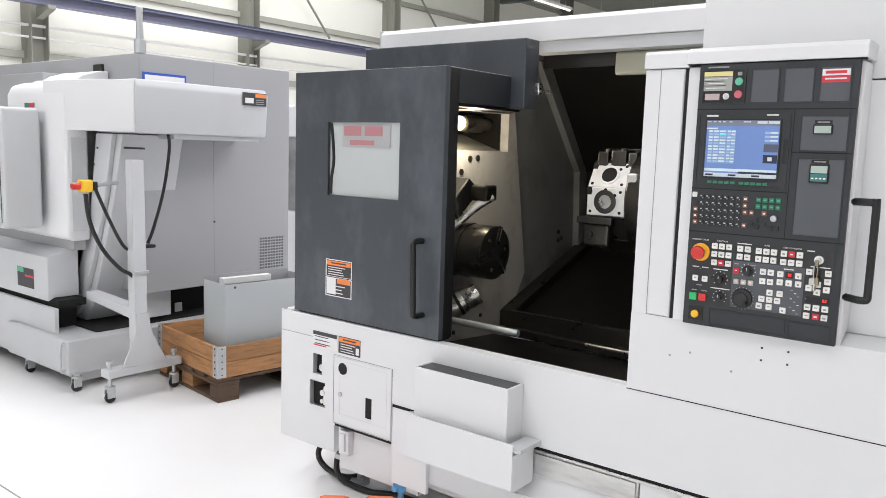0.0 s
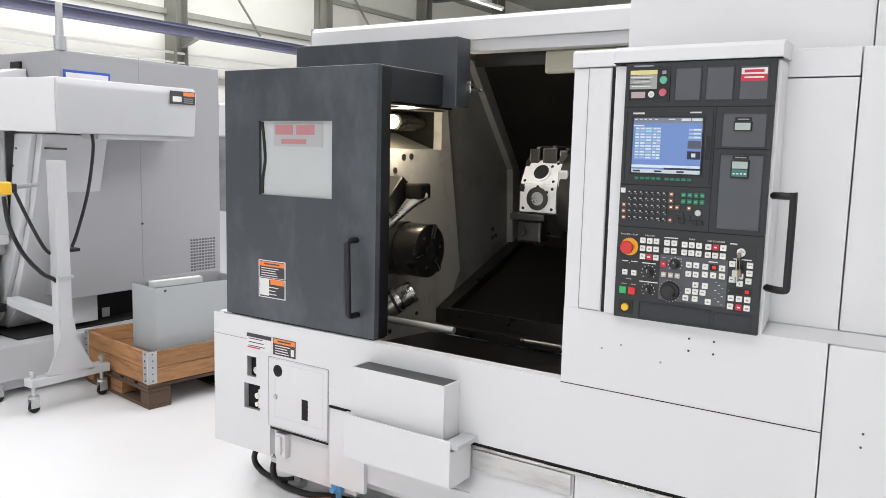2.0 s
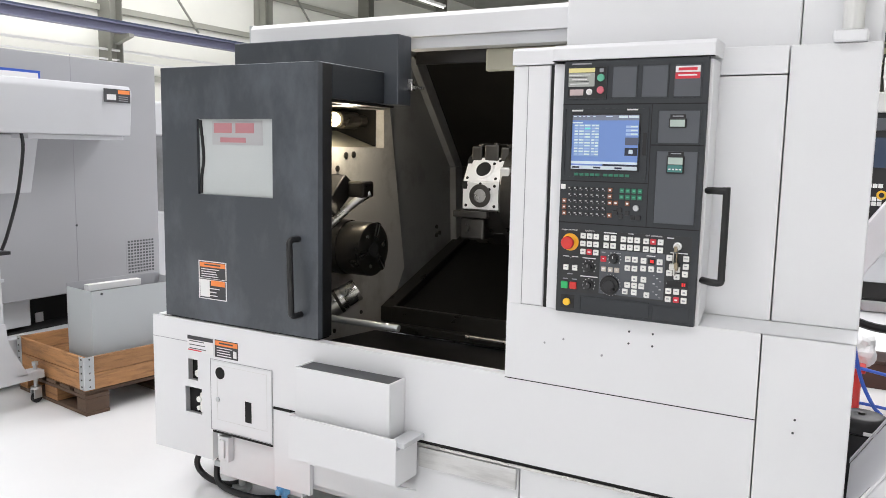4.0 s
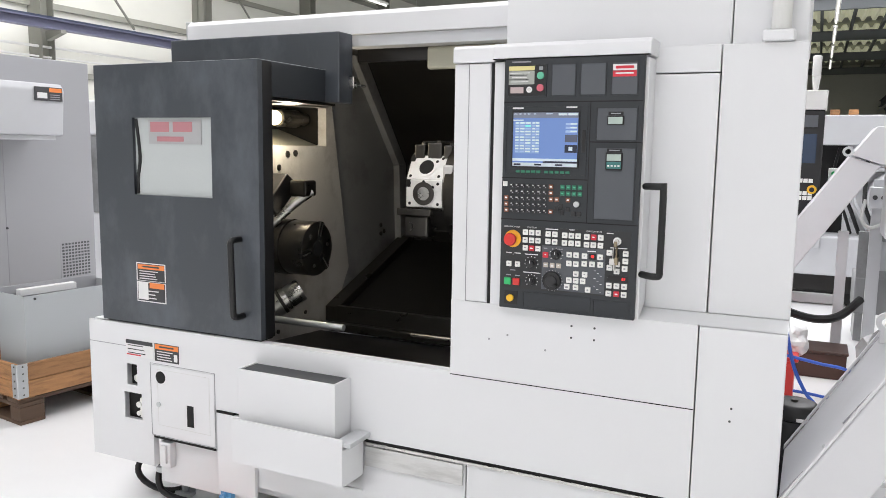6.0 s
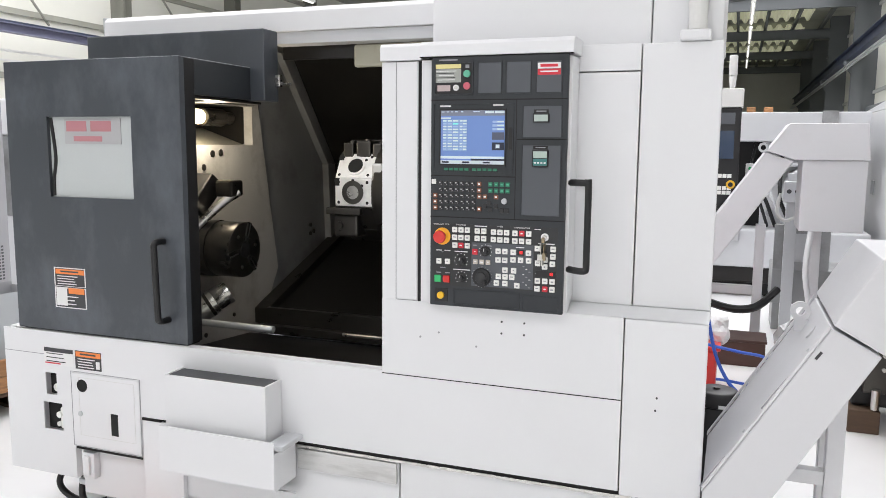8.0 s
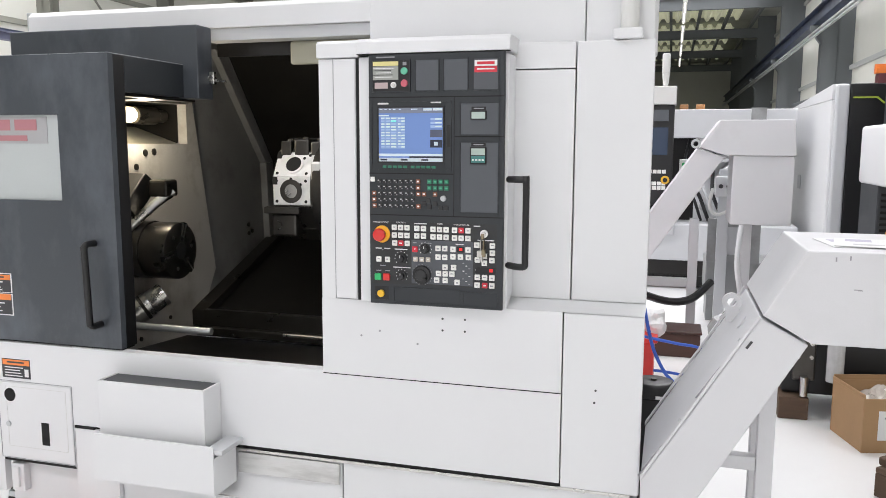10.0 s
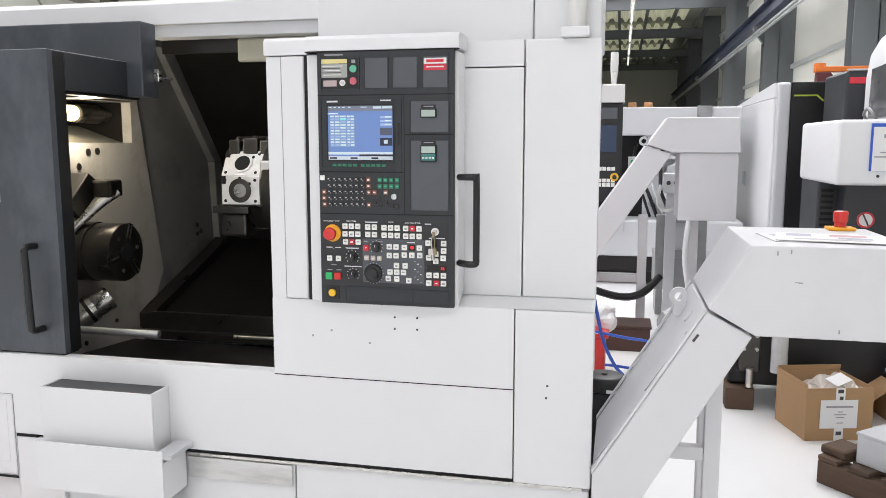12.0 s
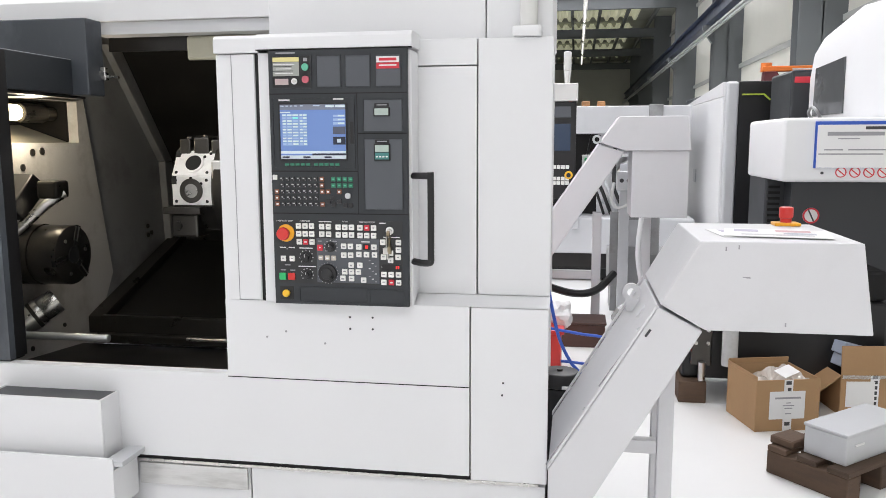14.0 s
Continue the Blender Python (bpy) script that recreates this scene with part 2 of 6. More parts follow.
def tube(points, r, seg=8, per=8):
    pts = [Vector(p) for p in points]
    path = []
    for i in range(len(pts) - 1):
        p0, p1, p2, p3 = pts[max(i - 1, 0)], pts[i], pts[i + 1], pts[min(i + 2, len(pts) - 1)]
        for k in range(per):
            t = k / per
            path.append(0.5 * (2 * p1 + (p2 - p0) * t + (2 * p0 - 5 * p1 + 4 * p2 - p3) * t * t + (3 * p1 - p0 - 3 * p2 + p3) * t ** 3))
    path.append(pts[-1])
    bm = bmesh.new()
    rows = []
    up = Vector((0.13, 0.21, 0.97))
    for i, p in enumerate(path):
        d = (path[min(i + 1, len(path) - 1)] - path[max(i - 1, 0)]).normalized()
        a = d.cross(up)
        if a.length < 1e-3:
            a = d.cross(Vector((1, 0, 0)))
        a.normalize()
        b = d.cross(a).normalized()
        up = a.cross(d) if i else up
        rows.append([bm.verts.new(p + r * (math.cos(2 * math.pi * k / seg) * a + math.sin(2 * math.pi * k / seg) * b)) for k in range(seg)])
    for u, v in zip(rows, rows[1:]):
        for k in range(seg):
            bm.faces.new((u[k], u[(k + 1) % seg], v[(k + 1) % seg], v[k]))
    bm.faces.new(rows[0][::-1])
    bm.faces.new(rows[-1])
    bmesh.ops.recalc_face_normals(bm, faces=bm.faces)
    return bm


def plate(x0, x1, z0, z1, y, t, holes=(), r=0.0):
    """An upright sheet facing -y from y to y + t with rectangular holes (x0, x1, z0, z1) through it, cut on one grid."""
    xs = sorted({x0, x1, *[h[0] for h in holes], *[h[1] for h in holes]})
    zs = sorted({z0, z1, *[h[2] for h in holes], *[h[3] for h in holes]})
    bm = bmesh.new()
    keep = set()
    for i in range(len(xs) - 1):
        for j in range(len(zs) - 1):
            cx, cz = (xs[i] + xs[i + 1]) / 2, (zs[j] + zs[j + 1]) / 2
            if not any(h[0] < cx < h[1] and h[2] < cz < h[3] for h in holes):
                keep.add((i, j))
    vs = {}

    def v(i, j, k):
        if (i, j, k) not in vs:
            vs[i, j, k] = bm.verts.new((xs[i], y + t * k, zs[j]))
        return vs[i, j, k]
    for i, j in keep:
        bm.faces.new((v(i, j, 0), v(i + 1, j, 0), v(i + 1, j + 1, 0), v(i, j + 1, 0)))
        bm.faces.new((v(i, j, 1), v(i, j + 1, 1), v(i + 1, j + 1, 1), v(i + 1, j, 1)))
        for di, dj, a, b in ((-1, 0, (i, j), (i, j + 1)), (1, 0, (i + 1, j + 1), (i + 1, j)), (0, -1, (i + 1, j), (i, j)), (0, 1, (i, j + 1), (i + 1, j + 1))):
            if (i + di, j + dj) not in keep:
                bm.faces.new((v(*a, 0), v(*b, 0), v(*b, 1), v(*a, 1)))
    bmesh.ops.recalc_face_normals(bm, faces=bm.faces)
    return bevelled(bm, r)

# ---------------------------------------------------------------- the hall
XL, XR, Y0, Y1, ZR = -16.0, 4.6, -10.0, 62.0, 7.6
single("floor", box(XL - 0.3, XR + 0.3, Y0 - 0.3, Y1 + 0.3, -0.2, 0.0, 0), FLOORM, "glossy white coated hall floor", "floor", kind="structure")
joints = bmesh.new()
for x0, x1, y0, y1 in ((-9.0, -1.2, 1.318, 1.324),):
    joints = merge(joints, box(x0, x1, y0, y1, 0.0, 0.0025, 0))
single("floor_joint", joints, GREYINK, "thin grey joint line in the white floor", "floor joint", kind="structure")
wall_w = single("wall_west", box(XL - 0.3, XL, Y0, Y1, 0, ZR, 0), WALLM, "cream clad hall wall with windows above", "wall", kind="structure")
wall_e = single("wall_east", box(XR, XR + 0.3, Y0, Y1, 0, ZR, 0), WALLM, "cream clad hall wall with grey columns", "wall", kind="structure")
single("wall_north", box(XL, XR, Y1, Y1 + 0.3, 0, ZR, 0), WALLM, "far pale end wall of the hall", "wall", kind="structure")
single("wall_south", box(XL, XR, Y0 - 0.3, Y0, 0, ZR, 0), WALLM, "plain pale end wall of the hall", "wall", kind="structure")
single("ceiling", box(XL - 0.3, XR + 0.3, Y0 - 0.3, Y1 + 0.3, ZR, ZR + 0.2, 0), ROOFM, "grey roof deck of the hall", "ceiling", kind="structure")

# trapezoid roof sheets between the rafters, one mesh
bm = bmesh.new()
BAY, BAY0 = 8.7, 6.0
for k in range(2, 6):
    y = BAY0 + k * BAY
    for j in range(21):
        x = -6.4 + j * 0.44
        bm = merge(bm, prism([(x, ZR - 0.28), (x + 0.10, ZR - 0.10), (x + 0.24, ZR - 0.10), (x + 0.34, ZR - 0.28), (x + 0.44, ZR - 0.28), (x + 0.44, ZR - 0.25), (x + 0.36, ZR - 0.25), (x + 0.26, ZR - 0.07), (x + 0.08, ZR - 0.07), (x, ZR - 0.25)], 'y', y + 1.2, y + 7.6, 0))
# daylight on the sheets is put in as emission; nothing passes through them
SHEET = mat("glowing_roof_sheet", (0.62, 0.62, 0.46), 0.6, var=0.1, scale=1.0, dirt=(0.4, 0.4, 0.28), dirt_amount=0.4)
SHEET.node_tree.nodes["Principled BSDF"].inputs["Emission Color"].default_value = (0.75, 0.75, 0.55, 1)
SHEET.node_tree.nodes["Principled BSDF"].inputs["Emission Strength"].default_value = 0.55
single("roof_sheet", bm, SHEET, "corrugated roof sheeting with daylight put in as a glow", "roof sheet", kind="structure")
# purlins under the deck
for k in range(9):
    single("purlin", box(-6.2 + k * 1.2, -6.08 + k * 1.2, 20, Y1, ZR - 0.5, ZR - 0.32, 0), COLUMN_GREY, "dark grey steel purlin under the roof", "purlin", "purlins", "structure")


def girder(x0, x1, y0, y1, z0, z1, fl=0.02):
    """An I beam along the longest horizontal side."""
    w = box(x0, x1, y0, y1, z1 - fl, z1, 0)
    w = merge(w, box(x0, x1, y0, y1, z0, z0 + fl, 0))
    if x1 - x0 > y1 - y0:
        m = (y0 + y1) / 2
        return merge(w, box(x0, x1, m - 0.01, m + 0.01, z0 + fl, z1 - fl, 0))
    m = (x0 + x1) / 2
    return merge(w, box(m - 0.01, m + 0.01, y0, y1, z0 + fl, z1 - fl, 0))


def column(x0, x1, y0, y1, z1):
    """An upright I section."""
    w = box(x0, x1, y0, y0 + 0.02, 0, z1, 0)
    w = merge(w, box(x0, x1, y1 - 0.02, y1, 0, z1, 0))
    return merge(w, box((x0 + x1) / 2 - 0.01, (x0 + x1) / 2 + 0.01, y0, y1, 0, z1, 0))


# rafters across the hall
for k in range(-1, 7):
    y = BAY0 + k * BAY
    single("rafter", girder(XL, XR, y - 0.12, y + 0.12, ZR - 0.95, ZR - 0.52), COLUMN_GREY, "dark grey steel roof rafter across the hall", "rafter", "rafters", "structure")
# west side: columns, crane rail, pipes, window panels
for k, y in enumerate((2.2, 7.25, 12.35, 17.5, 22.6, 27.7, 32.8)):
    single("column", column(XL, XL + 0.42, y - 0.17, y + 0.17, ZR), COLUMN, "olive grey steel column at the hall wall", "column", "west columns", "structure")
    single("rail_bracket", prism([(XL + 0.42, 3.998), (XL + 0.92, 3.998), (XL + 0.92, 3.93), (XL + 0.42, 3.78)], 'y', y - 0.07, y + 0.07, 0), COLUMN, "steel console carrying the crane rail", "bracket", "rail brackets", "structure")
single("crane_rail", girder(XL + 0.62, XL + 0.86, Y0, Y1, 4.0, 4.21), BLUESTEEL, "blue grey steel crane runway beam", "crane rail", kind="structure")
single("crane_rail_head", box(XL + 0.71, XL + 0.77, Y0, Y1, 4.214, 4.27, 0), NAVY, "dark rail on the crane runway beam", "rail", kind="structure")
for z, r in ((3.66, 0.03), (3.44, 0.022)):
    single("wall_pipe", cyl((XL + 0.3, Y0, z), (XL + 0.3, Y1, z), r, seg=10), WARM_WHITE, "pale pipe along the hall wall", "pipe", "wall pipes", "structure")
for z in (1.1, 2.35, 3.05, 4.55, 5.75, 6.9):
    single("wall_girt", box(XL, XL + 0.10, Y0, Y1, z, z + 0.14, 0.01), mat("girt_paint", (0.3, 0.3, 0.26), 0.6), "grey green girt across the wall panels", "girt", "wall girts", "structure")
for k, (ya, yb) in enumerate(((12.7, 15.0), (17.9, 20.5))):
    single("wall_brace", tube([(XL + 0.25, ya, 6.9), (XL + 0.25, yb, 4.4)], 0.03, 6, 1), COLUMN, "thin diagonal steel wall brace", "brace", "wall braces", "structure")
# east side
for k in range(7):
    y = BAY0 + k * BAY
    single("column", column(XR - 0.78, XR, y - 0.22, y + 0.22, ZR), COLUMN_GREY, "grey steel column at the hall wall", "column", "east columns", "structure")
    single("rail_bracket", prism([(XR - 0.78, 4.75), (XR - 1.05, 4.75), (XR - 1.05, 4.62), (XR - 0.78, 4.25)], 'y', y - 0.1, y + 0.1, 0), COLUMN_GREY, "grey console carrying the crane rail", "bracket", "rail brackets", "structure")
single("crane_rail", girder(XR - 1.0, XR - 0.72, Y0, Y1, 4.75, 5.15), NAVY, "dark blue steel crane runway beam", "crane rail", kind="structure")
single("busbar", merge(box(XR - 1.08, XR - 1.02, Y0, Y1, 4.45, 4.50, 0), box(XR - 1.08, XR - 1.02, Y0, Y1, 4.36, 4.40, 0), box(XR - 1.0, XR - 0.94, Y0, Y1, 4.53, 4.57, 0)), GALV, "pale power busbars along the crane rail", "busbar", kind="structure")
GIRT = mat("pale_girt_paint", (0.42, 0.43, 0.42), 0.6, var=0.06)
for z in (2.6, 3.55, 5.6, 6.6):
    single("wall_girt", box(XR - 0.08, XR, Y0, Y1, z, z + 0.12, 0.01), GIRT, "grey girt across the wall panels", "girt", "wall girts", "structure")
# ceiling lamps: long tube fittings along the hall
def ceiling_lamp(x, y0, y1, z):
    t = thing("ceiling_light", (x, (y0 + y1) / 2, z), "long white fluorescent tube fitting under the roof", "ceiling light", "tube lights")
    part("housing", box(x - 0.07, x + 0.07, y0, y1, z + 0.02, z + 0.09, 0.01), WARM_WHITE, t)
    part("tube", cyl((x, y0 + 0.03, z), (x, y1 - 0.03, z), 0.019, seg=10), TUBEWHITE, t, "glowing white tube")
    for y in (y0 + 0.3, y1 - 0.3):
        part("hanger", cyl((x, y, z + 0.09), (x, y, ZR), 0.006, seg=6), GALV, t)


TUBEWHITE = glow("white_lamp_tube", (1.0, 0.97, 0.9), 5)
for y in (6, 11, 16, 22, 28):
    ceiling_lamp(-7.2, y, y + 4.4, 5.6)
    ceiling_lamp(-11.5, y, y + 4.4, 5.6)
for y in (26.5, 32.0, 37.5, 43.0):
    ceiling_lamp(0.35, y, y + 4.4, 6.0)

# opaque panels and a window band, added out of view to match the lamps
STRIP = mat("pale_opaque_panel", (0.75, 0.76, 0.74), 0.5, var=0.04, scale=2)
for x, y, w, d in ((-1.5, -3.0, 10, 4), (-6.5, 3.0, 8, 4), (-12.0, 9.0, 5, 16), (0.8, 9.0, 5, 9), (-1.0, 26.0, 8, 16)):
    single("added_roof_panel", box(x - w / 2, x + w / 2, y - d / 2, y + d / 2, 7.262, 7.275, 0), STRIP, "opaque pale panel added above a roof lamp", "rooflight", "rooflights", "structure")
# unseen window band, added as a source for the fill lamp
win = thing("added_window", (-2.0, -9.95, 2.0), "unseen band of windows added in the end wall for the fill lamp", "window", kind="structure")
part("window_frame", plate(-9.1, 5.0 - 0.5, 2.0, 5.2, -9.98, 0.06, [(-9.0 + k * 2.25, -6.9 + k * 2.25, 2.1, 5.1) for k in range(6)]), COLUMN_GREY, win)
for k in range(6):
    part("pane", box(-9.0 + k * 2.25, -6.9 + k * 2.25, -9.97, -9.96, 2.1, 5.1, 0), STRIP, win)

# ---------------------------------------------------------------- the white turning centre
F = 2.25
lathe = thing("turning_centre", (-1.3, F + 0.9, 0), "large white turning centre with an open charcoal sliding door", "lathe")
BACK = 4.35

# lower front, left end with its service cover
part("front_panel", plate(-2.72, -2.022, 0.325, 0.80, F, 0.006, [(-2.505, -2.447, 0.535, 0.628), (-2.525, -2.425, 0.386, 0.502)], 0.0), WHITE, lathe)
part("front_panel", box(-2.72, -2.364, F, F + 0.03, 0.195, 0.325, 0.0), WHITE, lathe)
part("side_panel", box(-2.72, -2.69, F + 0.031, BACK, 0.195, 0.80, 0.004), WHITE, lathe)
part("front_panel", box(-2.022, -0.189, F, F + 0.03, 0.50, 0.7995, 0.0), WHITE, lathe)
part("front_panel", box(-0.185, 0.055, F, F + 0.03, 0.487, 1.047, 0.004), WHITE, lathe)
part("panel_joint", box(-0.99, -0.189, F - 0.0008, F + 0.004, 0.7898, 0.7928, 0), GAP, lathe)
part("front_panel", box(-0.99, -0.189, F, F + 0.03, 0.7997, 1.0488, 0.0), WHITE, lathe)
part("sill", box(-2.69, -0.99, F + 0.031, F + 0.045, 0.70, 0.80, 0.002), WHITE, lathe)
part("sill_rim", box(-2.69, -2.64, F + 0.031, BACK, 0.70, 0.797, 0.002), GAP, lathe)
part("side_panel", box(-0.02, 0.004, F + 0.031, BACK, 0.2, 1.045, 0.003), WHITE, lathe)
part("side_panel", box(-0.02, 0.004, F + 0.112, BACK, 1.046, 1.799, 0.003), WHITE, lathe)
# ledge above the lower front
part("ledge", prism([(F, 1.049), (F + 0.084, 1.071), (F + 0.11, 1.071), (F + 0.11, 1.049)], 'x', -0.40, 0.055, 0.001), WHITE, lathe)
# base under the panels
part("base", box(-2.3, 0.0, F + 0.12, BACK - 0.1, 0.12, 0.47, 0.01), WHITE, lathe)
part("base_panel", box(-2.362, -1.9, F + 0.035, F + 0.06, 0.12, 0.3235, 0.002), WHITE, lathe)
part("base_panel", box(-1.9, -0.935, F + 0.02, F + 0.06, 0.20, 0.470, 0.002), WHITE, lathe)
part("base_panel", box(-0.93, 0.05, F + 0.02, F + 0.06, 0.20, 0.470, 0.002), WHITE, lathe)
part("door_rail", box(-1.55, 0.03, F + 0.008, F + 0.05, 0.474, 0.484, 0.001), STEEL, lathe, "shiny steel guide strip")
part("rail_gap", box(-2.0, 0.04, F + 0.012, F + 0.06, 0.484, 0.4995, 0), GAP, lathe)

# upper right: control cabinet and tower
part("cabinet_wall", box(-0.40, -0.178, F + 0.085, F + 0.11, 1.072, 1.785, 0.002), WHITE, lathe)
part("cabinet_wall", box(-0.40, -0.178, F + 0.085, F + 0.11, 1.789, 1.868, 0.002), WHITE, lathe)
part("cabinet_wall", box(-0.174, 0.055, F + 0.085, F + 0.11, 1.072, 1.868, 0.004), WHITE, lathe)
part("cabinet_top", box(-0.98, 0.004, F + 0.111, BACK, 1.80, 1.866, 0.002), WHITE, lathe)
part("cabinet_side", box(-0.99, -0.965, F + 0.031, 3.4, 0.80, 1.80, 0.002), WHITE, lathe)
part("tower", box(-0.868, -0.158, F + 0.14, BACK - 0.3, 1.867, 2.45, 0.006), WHITE, lathe)
part("tower", box(-0.155, 0.05, F + 0.14, 2.85, 1.867, 2.45, 0.006), WHITE, lathe)

# the roof beam over the opening, with the door's top guide
part("roof_beam", prism([(2.85, 2.035), (2.85, 2.115), (2.87, 2.135), (3.0, 2.135), (3.0, 2.035)], 'x', -2.68, -0.84, 0.003), WHITE, lathe)
part("beam_guide", box(-1.80, -0.845, 2.868, 2.96, 1.985, 2.034, 0.002), GREYWHITE, lathe)
part("beam_bracket", box(-2.715, -2.681, 2.88, 2.95, 2.05, 2.14, 0.003), GALV, lathe)
part("roof", box(-2.66, -0.84, 3.001, BACK, 2.06, 2.10, 0.004), WHITE, lathe)
part("side_panel", box(-2.66, -2.63, 2.95, BACK, 0.802, 2.05, 0.004), WHITE, lathe)
part("back_panel", box(-2.72, 0.004, BACK + 0.001, BACK + 0.03, 0.2, 2.05, 0.003), WHITE, lathe)

# service cover, labels and openings in the left end
cover = part("service_cover", box(-2.366, -2.028, F - 0.003, F - 0.0006, 0.342, 0.642, 0.001), WHITE, lathe)
part("cover_seam", plate(-2.37, -2.024, 0.336, 0.648, F - 0.0022, 0.0016, [(-2.3685, -2.0255, 0.3375, 0.6465)]), GREYINK, cover)
part("cover_fold", plate(-2.33, -2.052, 0.385, 0.626, F - 0.0036, 0.0012, [(-2.3285, -2.0535, 0.3865, 0.6245)]), WARM_WHITE, cover)
part("round_hole", cyl((-2.312, F - 0.0045, 0.592), (-2.312, F - 0.002, 0.592), 0.026, seg=28), GAP, cover)
part("slot", box(-2.172, -2.137, F - 0.0045, F - 0.002, 0.403, 0.493, 0.001), GAP, cover)
part("lock", cyl((-2.325, F - 0.009, 0.475), (-2.325, F - 0.003, 0.475), 0.011, seg=20, bev=0.002), GALV, cover, "small round cover lock")
part("cover_gap", box(-2.36, -2.024, F - 0.001, F + 0.03, 0.3237, 0.3335, 0), GAP, lathe)
# flat black sheets close behind the openings stand in for their shaded depth
for x0, x1, z0, z1, name in ((-2.506, -2.446, 0.534, 0.629, "gauge_shade_sheet"), (-2.526, -2.424, 0.385, 0.503, "regulator_shade_sheet")):
    part(name, box(x0 - 0.004, x1 + 0.004, F + 0.031, F + 0.036, z0 - 0.004, z1 + 0.004, 0), GAP, lathe)
part("gauge", merge(cyl((-2.458, F + 0.012, 0.565), (-2.458, F + 0.029, 0.565), 0.016), ring((-2.458, F + 0.008, 0.565), (-2.458, F + 0.012, 0.565), 0.016, 0.012)), [KEYWHITE], lathe, "round pressure gauge behind an opening")
part("regulator", merge(box(-2.45, -2.428, F + 0.012, F + 0.029, 0.392, 0.48, 0.004), cyl((-2.452, F + 0.006, 0.45), (-2.452, F + 0.028, 0.45), 0.013), cyl((-2.456, F + 0.008, 0.41), (-2.456, F + 0.028, 0.41), 0.01)), KEYWHITE, lathe, "white air regulator behind an opening")


def sticker(parent, x0, x1, z0, z1, y, top, body, bars, name="warning_label", split=0.32, pict=True):
    s = part(name, box(x0, x1, y - 0.0015, y - 0.0003, z0, z1, 0), body, parent, "small printed warning label")
    h, w = z1 - z0, x1 - x0
    if top:
        part("header", box(x0 + 0.004, x1 - 0.002, y - 0.0022, y - 0.0016, z1 - h * split, z1 - 0.003, 0), top, s)
        part("header_text", box(x0 + w * 0.2, x0 + w * 0.8, y - 0.0028, y - 0.0023, z1 - h * split * 0.66, z1 - h * split * 0.4, 0), INK, s)
    for k in range(bars):
        z = z1 - h * (split + 0.1) - k * h * (0.9 - split) / bars
        e = 0.1 * w * ((k * 7) % 4)
        part("text_line", box(x0 + w * (0.08 if not pict else 0.1), x1 - w * 0.24 - e * 0.4, y - 0.0022, y - 0.0016, z - h * 0.05, z, 0), PAPER if body is INK else INK, s)
    if pict:
        part("pictogram", box(x1 - w * 0.2, x1 - w * 0.06, y - 0.0022, y - 0.0016, z0 + h * 0.1, z0 + h * 0.5, 0), PAPER if body is INK else INK, s)
    return s


s = sticker(lathe, -2.505, -2.35, 0.664, 0.735, F, None, PAPER, 4, split=0.0, pict=False)
part("header", box(-2.503, -2.352, F - 0.0025, F - 0.0018, 0.717, 0.734, 0), INK, s)
part("red_line", box(-2.50, -2.42, F - 0.0025, F - 0.0018, 0.668, 0.673, 0), REDINK, s)
sticker(lathe, -2.342, -2.21, 0.660, 0.735, F, ORANGE, INK, 4)
part("bracket", merge(box(-2.335, -2.275, F + 0.0, F + 0.034, 0.2, 0.31, 0.004), box(-2.32, -2.29, F - 0.012, F + 0.0, 0.22, 0.30, 0.003)), WHITE, lathe, "white latch bracket")
part("step_slot", box(-2.018, -1.93, F - 0.004, F + 0.029, 0.489, 0.4995, 0.001), GAP, lathe)
part("base_panel", box(-2.018, -1.83, F - 0.002, F + 0.018, 0.16, 0.4885, 0.002), WHITE, lathe)
part("panel_seam", box(-2.718, -2.42, F - 0.0012, F - 0.0002, 0.7025, 0.705, 0), GREYINK, lathe)

# levelling feet and the hoses on the floor
for x, y in ((-2.36, F + 0.17), (-1.6, F + 0.2), (-0.2, F + 0.2), (-2.36, 4.1), (-0.2, 4.1)):
    part("levelling_foot", merge(cyl((x, y, 0), (x, y, 0.02), 0.045, bev=0.003), cyl((x, y, 0.02), (x, y, 0.15), 0.016, seg=12)), GALV, lathe, "steel levelling foot")
part("foot_plate", box(-2.42, -2.18, F + 0.06, F + 0.2, 0.135, 0.16, 0.003), GALV, lathe)

# chip box and drip apron in front
chip = part("chip_box", box(-1.819, -1.388, 2.145, 2.153, 0.40, 0.722, 0.002), WHITE, lathe, "white sheet metal box hung on the front")
part("box_side", box(-1.819, -1.811, 2.1535, F - 0.001, 0.40, 0.722, 0.001), WHITE, chip)
part("box_side", box(-1.396, -1.388, 2.1535, F - 0.001, 0.40, 0.722, 0.001), WHITE, chip)
part("box_bottom", box(-1.81, -1.398, 2.154, F - 0.001, 0.40, 0.41, 0), WHITE, chip)
# dark sheet under the rim stands in for the shaded inside
part("top_shade_sheet", box(-1.81, -1.397, 2.1535, F - 0.002, 0.70, 0.7185, 0), DEEPGREY, chip, "dark grey recessed sheet for the shaded open top")
apron = part("apron", merge(box(-1.82, -1.333, 2.105, 2.111, 0.372, 0.542, 0.0015), box(-1.339, -1.333, 2.1115, F - 0.001, 0.365, 0.5, 0.001),
                            prism([(2.111, 0.365), (F - 0.002, 0.30), (F - 0.002, 0.306), (2.111, 0.371)], 'x', -1.74, -1.333, 0)), WHITE, lathe, "white folded drip apron")
part("apron_bracket", box(-1.368, -1.303, 2.112, F - 0.001, 0.512, 0.53, 0.002), GREYWHITE, apron)
